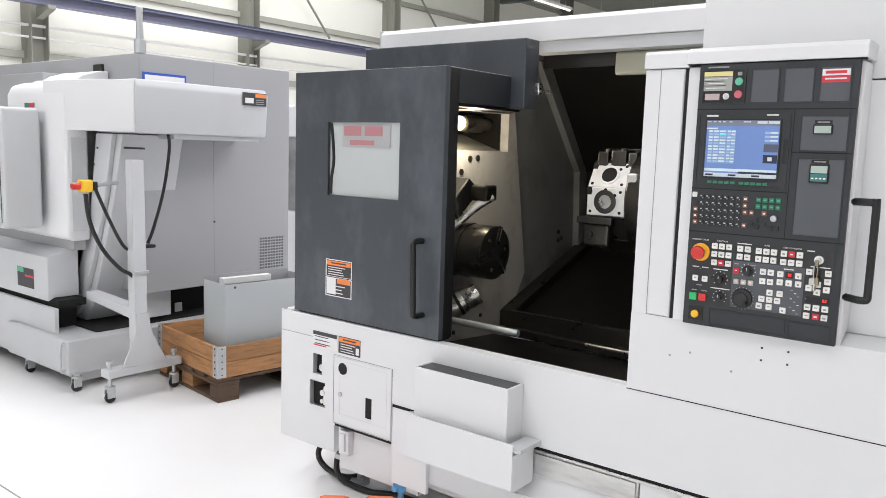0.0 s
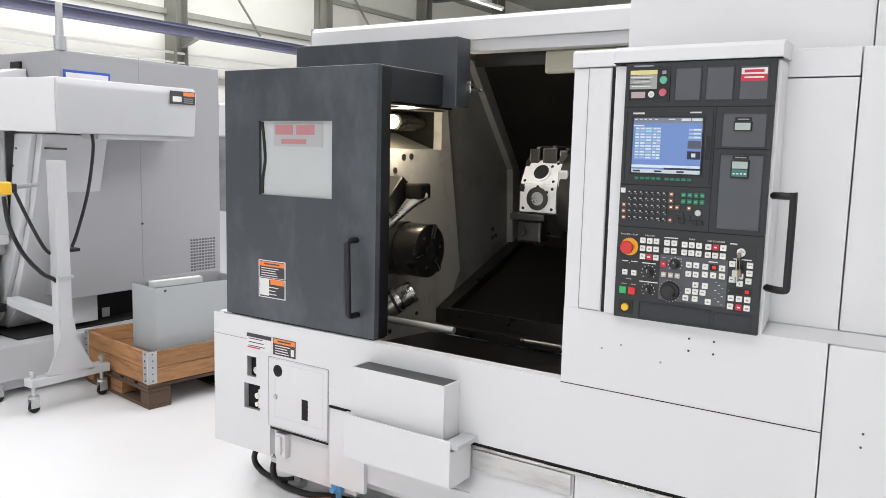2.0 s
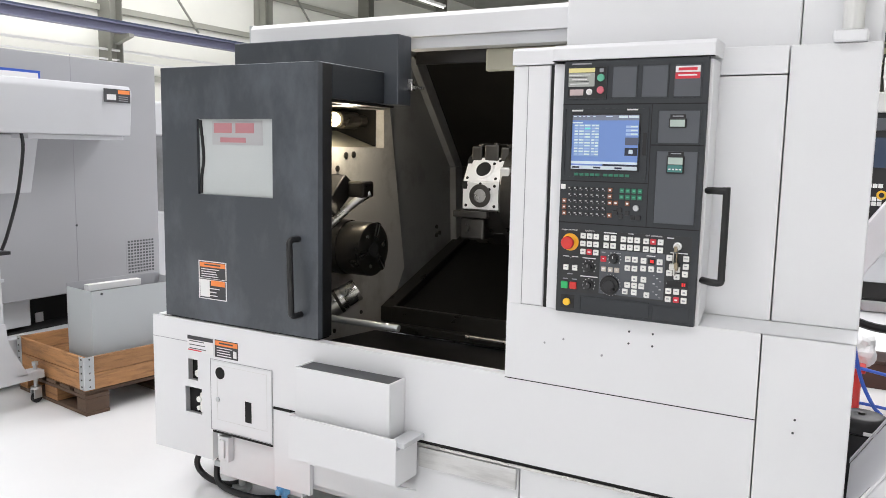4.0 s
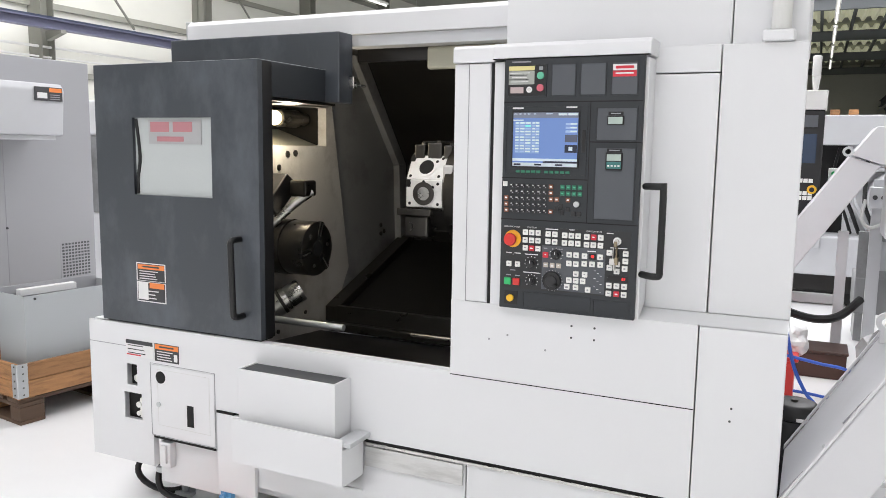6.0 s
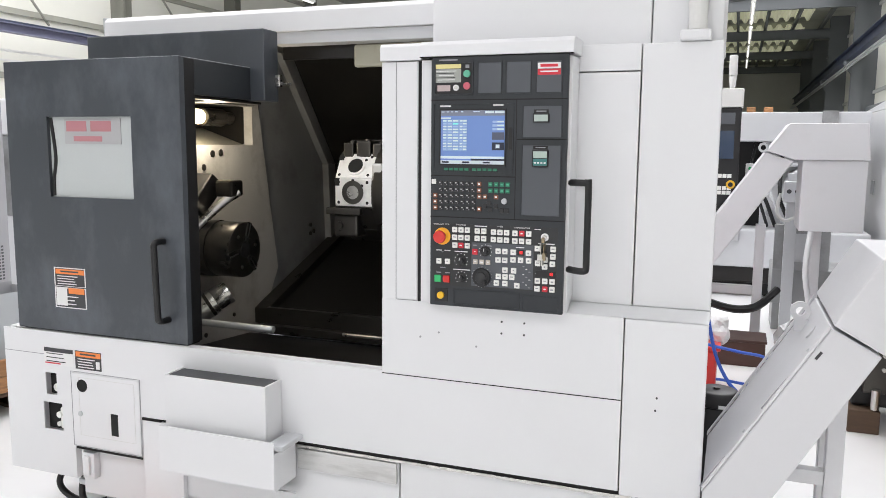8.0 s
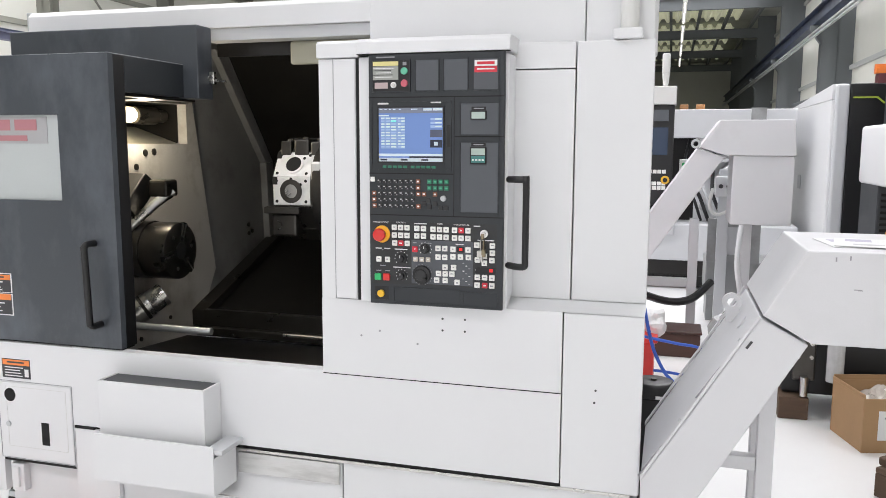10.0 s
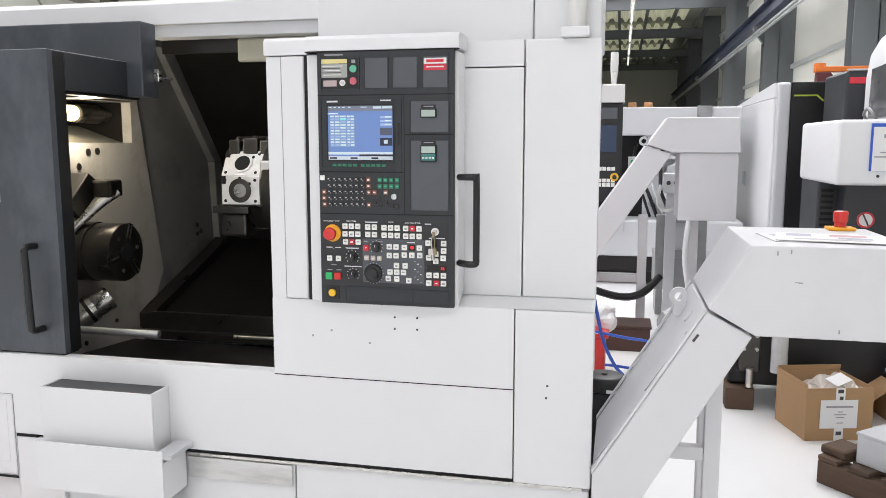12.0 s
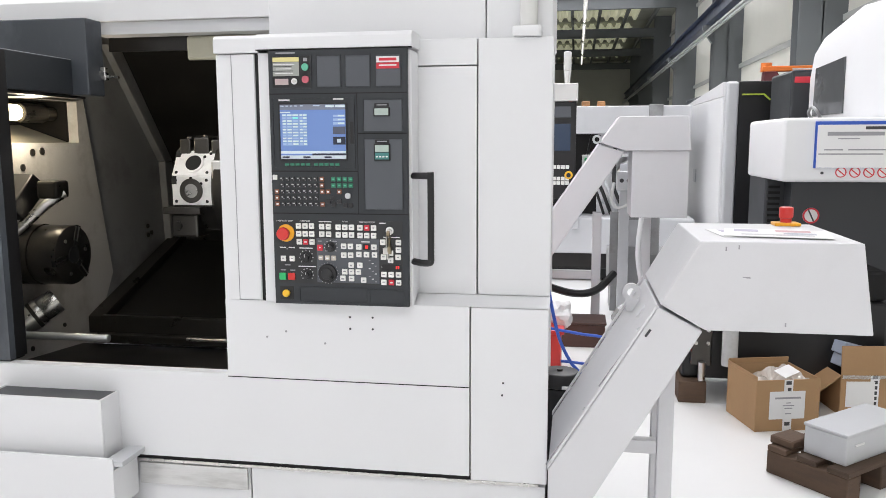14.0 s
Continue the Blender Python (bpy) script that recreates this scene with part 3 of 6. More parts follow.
part("tray_strip", box(-1.33, -0.94, F + 0.006, F + 0.012, 0.395, 0.47, 0.001), SCUFFED, lathe)

# control cabinet: the narrow panel beside the operator panel
part("cabinet_block", box(-0.99, -0.80, F, F + 0.09, 1.0475, 1.8255, 0.003), WHITE, lathe)
part("narrow_door", box(-0.936, -0.862, F - 0.005, F - 0.0005, 1.053, 1.825, 0.002), WHITE, lathe)
part("narrow_seam", plate(-0.939, -0.859, 1.050, 1.8252, F - 0.0022, 0.0018, [(-0.9375, -0.8605, 1.0515, 1.825)]), GREYINK, lathe)
part("hinge_gap", box(-0.8585, -0.8485, F - 0.004, F + 0.002, 1.05, 1.8255, 0), GAP, lathe)
part("panel_case", prism([(F - 0.012, 1.049), (F - 0.012, 1.8275), (F + 0.084, 1.8275), (F + 0.084, 1.09), (F - 0.001, 1.049)], 'x', -0.846, -0.362, 0.003), WHITE, lathe, "white case of the operator panel")
part("hood", prism([(F - 0.035, 1.835), (F - 0.035, 1.870), (F - 0.02, 1.882), (F + 0.1, 1.882), (F + 0.1, 1.835)], 'x', -0.845, -0.356, 0.003), WHITE, lathe)
part("hood", prism([(F - 0.012, 1.828), (F - 0.012, 1.872), (F, 1.882), (F + 0.1, 1.882), (F + 0.1, 1.828)], 'x', -0.992, -0.846, 0.003), WHITE, lathe)
part("hood_seal", box(-0.845, -0.360, F - 0.031, F - 0.011, 1.8325, 1.8348, 0), GAP, lathe)
for a, b in ((-0.571, 1.004), (-0.497, 1.005), (-0.571, 0.966), (-0.497, 0.967), (-0.083, 0.811), (-0.086, 0.772), (-0.85, 0.93), (-0.785, 0.95), (-0.655, 0.915)):
    part("screw_hole", cyl((a, F - 0.0018, b), (a, F + 0.003, b), 0.0035, seg=10), INK if a > -0.6 else GREYINK, lathe)
post = part("signal_post", merge(cyl((-0.022, F + 0.10, 1.90), (-0.022, F + 0.10, 2.25), 0.027, bev=0.003)), WARM_WHITE, lathe, "cream round signal lamp post")
part("post_base", box(-0.068, 0.018, F + 0.062, F + 0.135, 1.869, 1.90, 0.006), WHITE, post)

# ---- operator panel: millimetres from its top left corner
MM = 0.0010207
PX, PZ, PF = -0.806, 1.832, F - 0.03
panel = part("operator_panel", box(PX, PX + 0.434, PF, PF + 0.0175, PZ - 0.784, PZ, 0.003), PANEL, lathe, "dark grey operator panel with screen and keys")


def pb(name, x, z, w, h, d, material, r=0.0015, parent=None, label=""):
    """A block on the panel centred at x, z (mm), w by h, d proud."""
    cx, cz = PX + x * MM, PZ - z * MM
    return part(name, box(cx - w * MM / 2, cx + w * MM / 2, PF - d * MM, PF - 0.0002, cz - h * MM / 2, cz + h * MM / 2, r), material, parent or panel, label)


def pr(name, x, z, r, d0, d1, material, bev=0.0, r2=None, label="", seg=28):
    cx, cz = PX + x * MM, PZ - z * MM
    return part(name, cyl((cx, PF - d0 * MM, cz), (cx, PF - d1 * MM, cz), r * MM, None if r2 is None else r2 * MM, seg, bev), material, panel, label, smooth=True)


def words(body, x, z, size, material, parent=None):
    cu = bpy.data.curves.new("words", 'FONT')
    cu.body, cu.size, cu.align_x, cu.align_y, cu.extrude = body, size * MM, 'CENTER', 'CENTER', 0.0002
    tmp = new("words", cu)
    bpy.context.view_layer.update()
    me = bpy.data.meshes.new_from_object(tmp.evaluated_get(bpy.context.evaluated_depsgraph_get()))
    bpy.data.objects.remove(tmp)
    bm = bmesh.new()
    bm.from_mesh(me)
    bm.transform(pose(PX + x * MM, PF - 0.0012, PZ - z * MM, 90, 0, 0))
    return part("lettering", bm, material, parent or panel)


def frame_of(name, x0, x1, z0, z1, w=3, d=2.5, material=None):
    """A raised rim round a field of the panel."""
    g = plate(PX + x0 * MM, PX + x1 * MM, PZ - z1 * MM, PZ - z0 * MM, PF - d * MM, d * MM - 0.0003,
              [(PX + (x0 + w) * MM, PX + (x1 - w) * MM, PZ - (z1 - w) * MM, PZ - (z0 + w) * MM)])
    return part(name, g, material or PANEL, panel)


# the joints between its modules
for x0, x1, z0, z1 in ((0, 425, 127, 130), (271, 274, 130, 486), (0, 271, 357, 360), (274, 425, 245, 248), (0, 425, 485, 488)):
    pb("joint", (x0 + x1) / 2, (z0 + z1) / 2, x1 - x0 - 1, z1 - z0, 0.6, GAP, 0)
# top module
frame_of("label_frame", 12, 136, 16, 113, 3, 4)
pb("label_field", 74, 64.5, 117, 90, 0.8, BLACK, 0)
pb("warning_strip", 56, 28, 82, 13, 1.6, mat("pale_yellow_label", (0.75, 0.68, 0.3), 0.5), 0)
words("WARNING", 60, 28, 8.5, INK)
note = pb("notice", 56, 56, 82, 40, 1.6, mat("pale_grey_label", (0.36, 0.37, 0.35), 0.5), 0)
for k in range(5):
    pb("notice_line", 50 - (k % 2) * 4, 42 + k * 6.5, 66 - (k % 3) * 9, 2.2, 2.0, INK if k % 2 else PAPER, 0, note)
pb("rating_plate", 42, 93, 42, 18, 1.6, mat("pink_label", (0.5, 0.4, 0.4), 0.5), 0)
pr("main_switch", 82, 92, 9, 1, 4, PAPER)
pr("switch_key", 82, 92, 5, 4, 9, STEEL)
pr("push_button", 117, 51, 11, 1, 7, mat("jade_button", (0.12, 0.45, 0.3), 0.4), 0.001, label="green power button")
pr("push_button", 117, 87, 11, 1, 7, mat("rose_button", (0.55, 0.12, 0.16), 0.4), 0.001, label="red power button")
pb("icon", 117, 29, 12, 10, 1.2, GREYINK, 0)
pb("heading", 55, 9, 60, 4, 0.6, GREYINK, 0)
for x0, x1 in ((152, 223), (240, 313), (332, 405)):
    frame_of("blank_frame", x0 - 3, x1 + 3, 17, 112, 3, 3)
    pb("blank_cover", (x0 + x1) / 2, 64.5, x1 - x0, 89, 0.9, PANEL_INSET, 0)
badge = pb("maker_badge", 368, 33, 68, 17, 2.2, PAPER, 0, label="white and red maker's badge")
pb("badge_mark", 368, 33, 52, 8, 2.8, REDINK, 0, badge)
pb("badge_band", 368, 51, 68, 17, 2.2, REDINK, 0, badge)
pb("badge_text", 368, 50, 52, 4, 2.8, PAPER, 0, badge)
# screen module
frame_of("screen_bezel", 8, 265, 138, 350, 4, 3)
frame_of("screen_rim", 29, 242, 156, 326, 4, 4, BLACK)
screen = pb("screen", 135.5, 241, 205, 162, 1.0, SCREENBLUE, 0, label="lit blue control screen with a table of values")


def sb(x0, x1, z0, z1, material, d=1.5, name="screen_field"):
    return pb(name, (x0 + x1) / 2, (z0 + z1) / 2, x1 - x0, z1 - z0, d, material, 0, screen)


sb(33, 238, 160, 176, glow("lcd_grey", (0.16, 0.18, 0.24), 0.6))
for x0, x1 in ((36, 46), (52, 60), (66, 73), (79, 88), (98, 106), (138, 158)):
    sb(x0, x1, 163, 165.5, SCREENPALE, 1.8)
sb(176, 203, 162, 169, SCREENPALE, 1.8)
sb(206, 236, 162, 169, SCREENPALE, 1.8)
sb(33, 66, 181, 185, SCREENPALE)
LCDROW = glow("lcd_rows", (0.25, 0.34, 0.5), 0.95)
sb(40, 118, 187, 283, glow("lcd_table", (0.16, 0.25, 0.42), 1.0))
for k in range(11):
    z = 189 + k * 8.6
    for x0, x1 in ((41, 52), (56, 70), (73, 90), (95, 104), (106, 117)):
        sb(x0, x1, z, z + 4.6, SCREENPALE if (k + x0) % 3 else LCDROW, 1.8)
sb(73, 90, 198, 202, glow("lcd_cyan", (0.15, 0.75, 0.75), 1.0), 2.0)
for k in range(3):
    sb(199, 235, 191 + k * 11, 198 + k * 11, LCDROW)
    sb(214, 234, 192 + k * 11, 196 + k * 11, SCREENPALE, 1.8)
sb(198, 236, 226, 248, glow("lcd_shade", (0.07, 0.08, 0.12), 0.7))
sb(198, 236, 256, 279, SCREENDARK)
sb(210, 222, 262, 273, SCREENPALE, 1.8)
sb(33, 238, 298, 306, SCREENPALE)
sb(132, 238, 305, 311, SCREENDARK)
sb(33, 238, 311, 322, glow("lcd_bar", (0.42, 0.46, 0.5), 1.0))
for k in range(6):
    sb(38 + k * 33, 60 + k * 33, 314, 319, SCREENPALE if k % 2 else SCREENDARK, 1.8)
pb("module_name", 48, 147, 34, 5, 3.2, PAPER, 0)
pb("module_name", 216, 145, 32, 4, 3.2, PAPER, 0)
for k in range(10):
    pb("soft_key", 52 + k * 16.6 + (8 if k > 4 else 0), 338, 13, 8, 3.5, KEYGREEN, 0.001)
pb("card_slot", 256, 245, 12, 66, 3.4, BLACK, 0.002)
# right modules with two counters
for z0, z1 in ((149, 240), (264, 472)):
    frame_of("inset_frame", 290, 411, z0 - 3, z1 + 3, 3, 3)
    pb("inset_field", 350.5, (z0 + z1) / 2, 114, z1 - z0, 0.9, PANEL_INSET, 0)
for z0, z1 in ((170, 197), (276, 328)):
    c = pb("counter", 348, (z0 + z1) / 2, 50, z1 - z0, 7, BLACK, 0.004, label="small black hour counter")
    pb("counter_name", 348, z0 - 6, 44, 10, 2, BLACK, 0)
    pb("counter_text", 348, z0 - 6, 30, 3, 2.5, GREYINK, 0)
    pb("counter_glass", 348, z0 + 15 if z1 - z0 > 40 else z0 + 14, 42, 20, 7.6, mat("counter_lcd", (0.42, 0.5, 0.46), 0.25), 0.001, c)
    if z1 - z0 > 40:
        pb("counter_face", 348, z0 + 37, 42, 20, 7.5, mat("teal_print", (0.05, 0.2, 0.19), 0.4), 0, c)
        for k in range(4):
            pb("counter_key", 333 + k * 10, z0 + 39, 6, 4, 8.2, PAPER, 0, c)
# keyboard
LEGEND = mat("key_legend_print", (0.5, 0.5, 0.5), 0.5)
for r in range(5):
    for c in range(7):
        pb("key", 34 + c * 17.7 + r * 0.7, 382 + r * 19, 13, 13, 4, KEYDARK, 0.0015)
        pb("legend", 32 + c * 17.7 + r * 0.7, 380 + r * 19, 5 + (c * r) % 3, 3.5, 4.3, LEGEND, 0)
        pb("legend", 37 + c * 17.7 + r * 0.7, 385 + r * 19, 3 + (c + r) % 2, 2.5, 4.3, GREYINK, 0)
for x, z, m in ((160, 382, KEYBROWN), (160, 401, KEYBROWN), (161, 420, KEYBROWN), (161, 458, KEYBROWN), (179, 420, KEYBROWN), (214, 420, KEYBROWN), (17, 420, KEYBROWN), (17, 439, KEYBROWN), (18, 458, KEYBROWN),
                (192, 440, KEYDARK), (214, 449, KEYDARK), (196, 459, KEYDARK), (232, 461, KEYDARK), (249, 461, KEYDARK), (179, 449, KEYDARK)):
    pb("key", x, z, 14, 14, 4, m, 0.0015)
    if m is KEYBROWN:
        pb("legend", x, z, 7, 5, 4.3, PAPER, 0)
pb("key", 12, 377, 15, 15, 4, KEYWHITE, 0.0015)
for r in range(2):
    for c in range(4):
        pb("key", 196 + c * 18, 382 + r * 19, 14, 14, 4, KEYGREEN, 0.0015)
        pb("legend", 196 + c * 18, 382 + r * 19, 7, 4, 4.3, MINT, 0)
pr("pointer_knob", 241, 432, 9, 0.5, 9, GALV, 0.002)
# lower module
pb("key_plate", 208, 605, 398, 196, 0.8, mat("black_key_plate", (0.022, 0.023, 0.025), 0.42), 0)
pb("grey_field", 236, 630, 196, 136, 1.1, PANEL_INSET, 0)


def LX(c):
    return c * 0.592 - 27.5


def LZ(c):
    return 480 + c * 0.573


def keys(xs, zs, m=KEYWHITE, w=17, h=17):
    for z in zs:
        for x in xs:
            pb("push_key", LX(x), LZ(z), w, h, 5, m, 0.0018)
            pb("legend", LX(x), LZ(z) + ((x * 7 + z) % 3 - 1), 5 + (x * 3 + z) % 5, 3 + (x + z) % 3, 5.3, GREYINK if m is KEYWHITE else PAPER, 0)


keys((186, 221, 256), (78, 120))
keys((188, 257), (163,))
keys((222,), (163,), REDINK)
keys((310, 346), (80, 120))
keys((398, 433, 468), (82, 122))
keys((513, 584), (83,))
keys((513, 548, 584), (124,))
keys((548,), (83,), REDINK)
keys((425, 461), (183, 230))
keys((505, 585), (185,))
keys((505, 545, 587), (225,))
keys((463, 509), (283,))
keys((428, 464, 500), (319,))
keys((418, 464), (355,))
keys((528,), (362,))
keys((302, 337, 371), (247,), mat("cream_keycap", (0.55, 0.5, 0.44), 0.4), 15, 15)
keys((99, 147), (255,))
keys((631, 712), (158,))
keys((712,), (197,))
keys((671,), (215,))
keys((634, 710), (236,))
keys((671,), (252,))
keys((635, 673, 711), (329,))
keys((634, 711), (371,))
keys((674,), (371,), REDINK)
keys((299,), (193,), REDINK, 18, 18)
pb("push_button", LX(94), LZ(352), 22, 22, 7, GREEN, 0.002, label="green start button")
pb("push_button", LX(142), LZ(352), 22, 22, 7, RED, 0.002, label="red stop button")
for x, z, w in ((545, 185, 22), (677, 291, 62)):
    pb("readout", LX(x), LZ(z), w, 18, 1.6, BLACK, 0)
    pb("readout_digit", LX(x) + (14 if w > 30 else -2), LZ(z), 4, 9, 2.0, LEDRED, 0)
    pb("readout_digit", LX(x) + (20 if w > 30 else 3), LZ(z), 4, 9, 2.0, LEDRED, 0)
# dials with tick marks
for x, z, r in ((223, 245, 15), (226, 340, 13), (355, 188, 14)):
    pr("dial_skirt", LX(x), LZ(z), r + 2, 1, 5, BLACK, 0.001)
    pr("dial_knob", LX(x), LZ(z), r * 0.72, 5, 19, KEYDARK, 0.0015)
    pb("pointer_mark", LX(x), LZ(z) - r * 0.4, 1.6, r * 0.6, 19.6, PAPER, 0)
    for k in range(9):
        a = radians(-130 + k * 32)
        pb("scale_mark", LX(x) + (r + 6) * math.sin(a), LZ(z) - (r + 6) * math.cos(a), 2.6, 2.6, 1.3, PAPER, 0)
pr("handwheel", LX(338), LZ(330), 29, 1, 12, BLACK, 0.003, label="black pulse handwheel")
pr("handwheel_hub", LX(338), LZ(330), 18, 12, 17, KEYDARK, 0.002)
pr("crank_knob", LX(338) + 15, LZ(330) + 12, 6, 12, 30, BLACK, 0.001)
for k in range(20):
    a = radians(k * 18)
    pb("scale_mark", LX(338) + 32 * math.sin(a), LZ(330) - 32 * math.cos(a), 1.6, 1.6, 1.4, PAPER, 0)
# key switch with a bunch of keys
pr("key_switch", LX(668), LZ(97), 12, 1, 6, PAPER, 0.001)
pr("key_barrel", LX(668), LZ(97), 7, 6, 12, STEEL)
for k, (dx, dz, w, h) in enumerate(((0, 0, 9, 16), (-5, 26, 3, 34), (4, 30, 3, 38), (-7, 52, 16, 18), (4, 50, 10, 22), (-1, 66, 5, 22))):
    pb("hanging_key", LX(663) + dx, LZ(110) + dz, w, h, 16 + k, STEEL if k % 2 else mat("brass_key", (0.3, 0.25, 0.17), 0.35, 0.9), 0.001)
# emergency stop
pr("stop_collar", 42, 547, 27, 0.8, 5, AMBER, 0.001, label="orange yellow ring")
pr("stop_stem", 42, 547, 13, 5, 22, BLACK)
pr("emergency_stop", 42, 547, 20, 20, 37, RED, 0.006, label="red mushroom emergency stop button")
# headings and small print
words("EMERGENCY STOP", 38, 510, 6.2, PAPER)
words("FUNCTION", LX(220), 509.5, 6.2, PAPER)
words("MODE", LX(433), 510, 6.2, PAPER)
words("CHIP CONVEYOR", LX(549), 511, 6.2, PAPER)
for x, z, w in ((328, 54, 40), (630, 58, 20), (540, 158, 26), (222, 197, 42), (226, 296, 56), (97, 195, 20), (145, 195, 20), (97, 318, 16), (147, 318, 16), (120, 290, 18), (375, 158, 16), (297, 158, 12), (676, 132, 50), (120, 203, 3), (640, 290, 20)):
    pb("caption", LX(x), LZ(z), w, 3, 1.3, PAPER if w > 19 else GREYINK, 0)
for k in range(9):
    pb("caption", LX(560 + (k % 3) * 16), LZ(258 + k * 14), 6, 2.4, 1.4, PAPER if k % 2 else GREYINK, 0)
# bottom row
pb("button_field", LX(112), LZ(443), 44, 42, 1.5, BLACK, 0.002)
pr("push_button", LX(111), LZ(444), 11.5, 1.5, 10, YELLOW, 0.0015, label="yellow push button")
frame_of("blank_frame", 79, 294, 712, 762, 3, 2.5)
frame_of("blank_frame", 301, 412, 716, 764, 3, 2.5)
# grab handle at the panel's edge
part("grab_handle", tube([(-0.362, F - 0.005, 1.452), (-0.33, F - 0.026, 1.453), (-0.308, F - 0.03, 1.452), (-0.303, F - 0.03, 1.444), (-0.303, F - 0.03, 1.22), (-0.303, F - 0.03, 1.196), (-0.308, F - 0.03, 1.188), (-0.33, F - 0.026, 1.187), (-0.362, F - 0.005, 1.188)], 0.0105, 12, 6), BLACK, lathe, "black tubular grab handle", smooth=True)

# ---- the sliding door
door = part("sliding_door", plate(-2.645, -1.80, 0.806, 1.873, F + 0.012, 0.028, [(-2.437, -2.026, 1.347, 1.660)], 0.0), CHARCOAL, lathe, "charcoal sliding door with an opaque pale window")
# black strip added for the shadow between door and sill
part("door_gap_shade", box(-2.62, -1.805, F + 0.018, F + 0.09, 0.8005, 0.8058, 0), GAP, door)
# right edge and return are set darker than the charcoal door
part("door_edge", box(-1.82, -1.8005, F + 0.0405, F + 0.10, 0.806, 1.872, 0.002), BLACK, door)
part("door_edge", box(-2.6445, -2.625, F + 0.0405, F + 0.10, 0.806, 1.872, 0.002), CHARCOAL, door)
part("door_seal", box(-1.835, -1.8205, F + 0.06, F + 0.098, 0.81, 1.75, 0.001), BLACK, door)
part("door_top", box(-2.60, -1.822, F + 0.0405, 2.713, 1.86, 1.8725, 0.001), CHARCOAL, door)
part("door_return", box(-1.82, -1.8005, F + 0.101, 2.713, 1.742, 1.872, 0.002), PANEL, door)
part("return_lip", box(-1.87, -1.821, F + 0.101, 2.82, 1.729, 1.7415, 0.001), BLACK, door)
part("door_head", box(-2.655, -1.733, 2.7135, 2.82, 1.738, 2.03, 0.005), CHARCOAL, door)
# thin pale strips paint the highlight on the top edges
part("edge_highlight", box(-2.643, -1.802, F + 0.0125, F + 0.016, 1.8732, 1.8742, 0), GREYWHITE, door, "highlight on the door's top edge, put in as a pale strip")
part("edge_highlight", box(-1.804, -1.8015, F + 0.016, 2.712, 1.8732, 1.8742, 0), GREYWHITE, door, "highlight on the door's top edge, put in as a pale strip")
part("latch", merge(box(-1.732, -1.71, 2.79, 2.815, 1.80, 1.85, 0.003), cyl((-1.715, 2.80, 1.815), (-1.655, 2.795, 1.81), 0.006, seg=10), cyl((-1.725, 2.786, 1.825), (-1.725, 2.80, 1.825), 0.012)), STEEL, door, "small steel door latch")
# opaque pane; the brightness seen on the window is put into its colour
PALEPANE = mat("pale_opaque_pane", (0.50, 0.53, 0.53), 0.22, var=0.06, scale=3, coat=0.3)
pane = part("window_pane", box(-2.436, -2.027, F + 0.026, F + 0.032, 1.3475, 1.6595, 0), PALEPANE, door, "opaque grey door window, its brightness in the colour")
part("window_frame", plate(-2.446, -2.017, 1.338, 1.669, F + 0.0405, 0.006, [(-2.432, -2.031, 1.353, 1.654)]), BLACK, door)
tag = part("name_plate", box(-2.36, -2.085, F + 0.0235, F + 0.0257, 1.555, 1.652, 0), mat("pale_red_print_film", (0.40, 0.40, 0.41), 0.4), pane, "grey plate with faded red print")
for k, (x0, x1, z0, z1) in enumerate(((-2.35, -2.25, 1.603, 1.643), (-2.23, -2.13, 1.603, 1.643), (-2.315, -2.175, 1.565, 1.585))):
    part("faded_print", box(x0, x1, F + 0.0225, F + 0.0233, z0, z1, 0), mat("faded_red_print", (0.45, 0.2, 0.22), 0.5), tag)
# cable-like dark curve set into the pane's left side
part("window_cable", tube([(-2.428, F + 0.024, 1.352), (-2.425, F + 0.024, 1.42), (-2.412, F + 0.024, 1.49), (-2.416, F + 0.024, 1.56), (-2.428, F + 0.024, 1.655)], 0.007, 8, 6), BLACK, pane, "dark cable-like curve at the window edge")
part("door_handle", tube([(-1.895, F + 0.012, 1.195), (-1.895, F - 0.03, 1.195), (-1.894, F - 0.045, 1.183), (-1.892, F - 0.047, 1.16), (-1.885, F - 0.047, 0.93), (-1.884, F - 0.045, 0.907), (-1.884, F - 0.03, 0.897), (-1.884, F + 0.012, 0.897)], 0.0125, 12, 6), BLACK, door, "black tubular pull handle", smooth=True)
sticker(door, -2.436, -2.284, 0.992, 1.062, F + 0.012, ORANGE, INK, 4, pict=False)
s = sticker(door, -2.436, -2.284, 0.906, 0.988, F + 0.012, None, INK, 3, split=0.35, pict=False)
part("pictogram", box(-2.431, -2.376, F + 0.0088, F + 0.0095, 0.912, 0.982, 0), PAPER, s)
part("header", box(-2.368, -2.288, F + 0.0088, F + 0.0095, 0.962, 0.985, 0), ORANGE, s)
for z in (0.992, 0.906):
    part("label_border", plate(-2.440, -2.280, z - 0.004 if z < 0.95 else z - 0.002, z + (0.08 if z < 0.95 else 0.074), F + 0.0102, 0.0008, [(-2.435, -2.285, z, z + (0.076 if z < 0.95 else 0.07))]), PAPER, door)

# ---- inside the working space
WX = -2.20
DEPTH = Matrix.Translation((0, 2.55, 0)) @ Matrix.Diagonal((1, 0.9, 1, 1)) @ Matrix.Translation((0, -2.55, 0))


def inner(name, bm, material, parent, label="", smooth=False):
    """A part at the headstock, squeezed a tenth in depth to fit the camera's view."""
    bm.transform(DEPTH)
    return part(name, bm, material, parent, label, smooth)


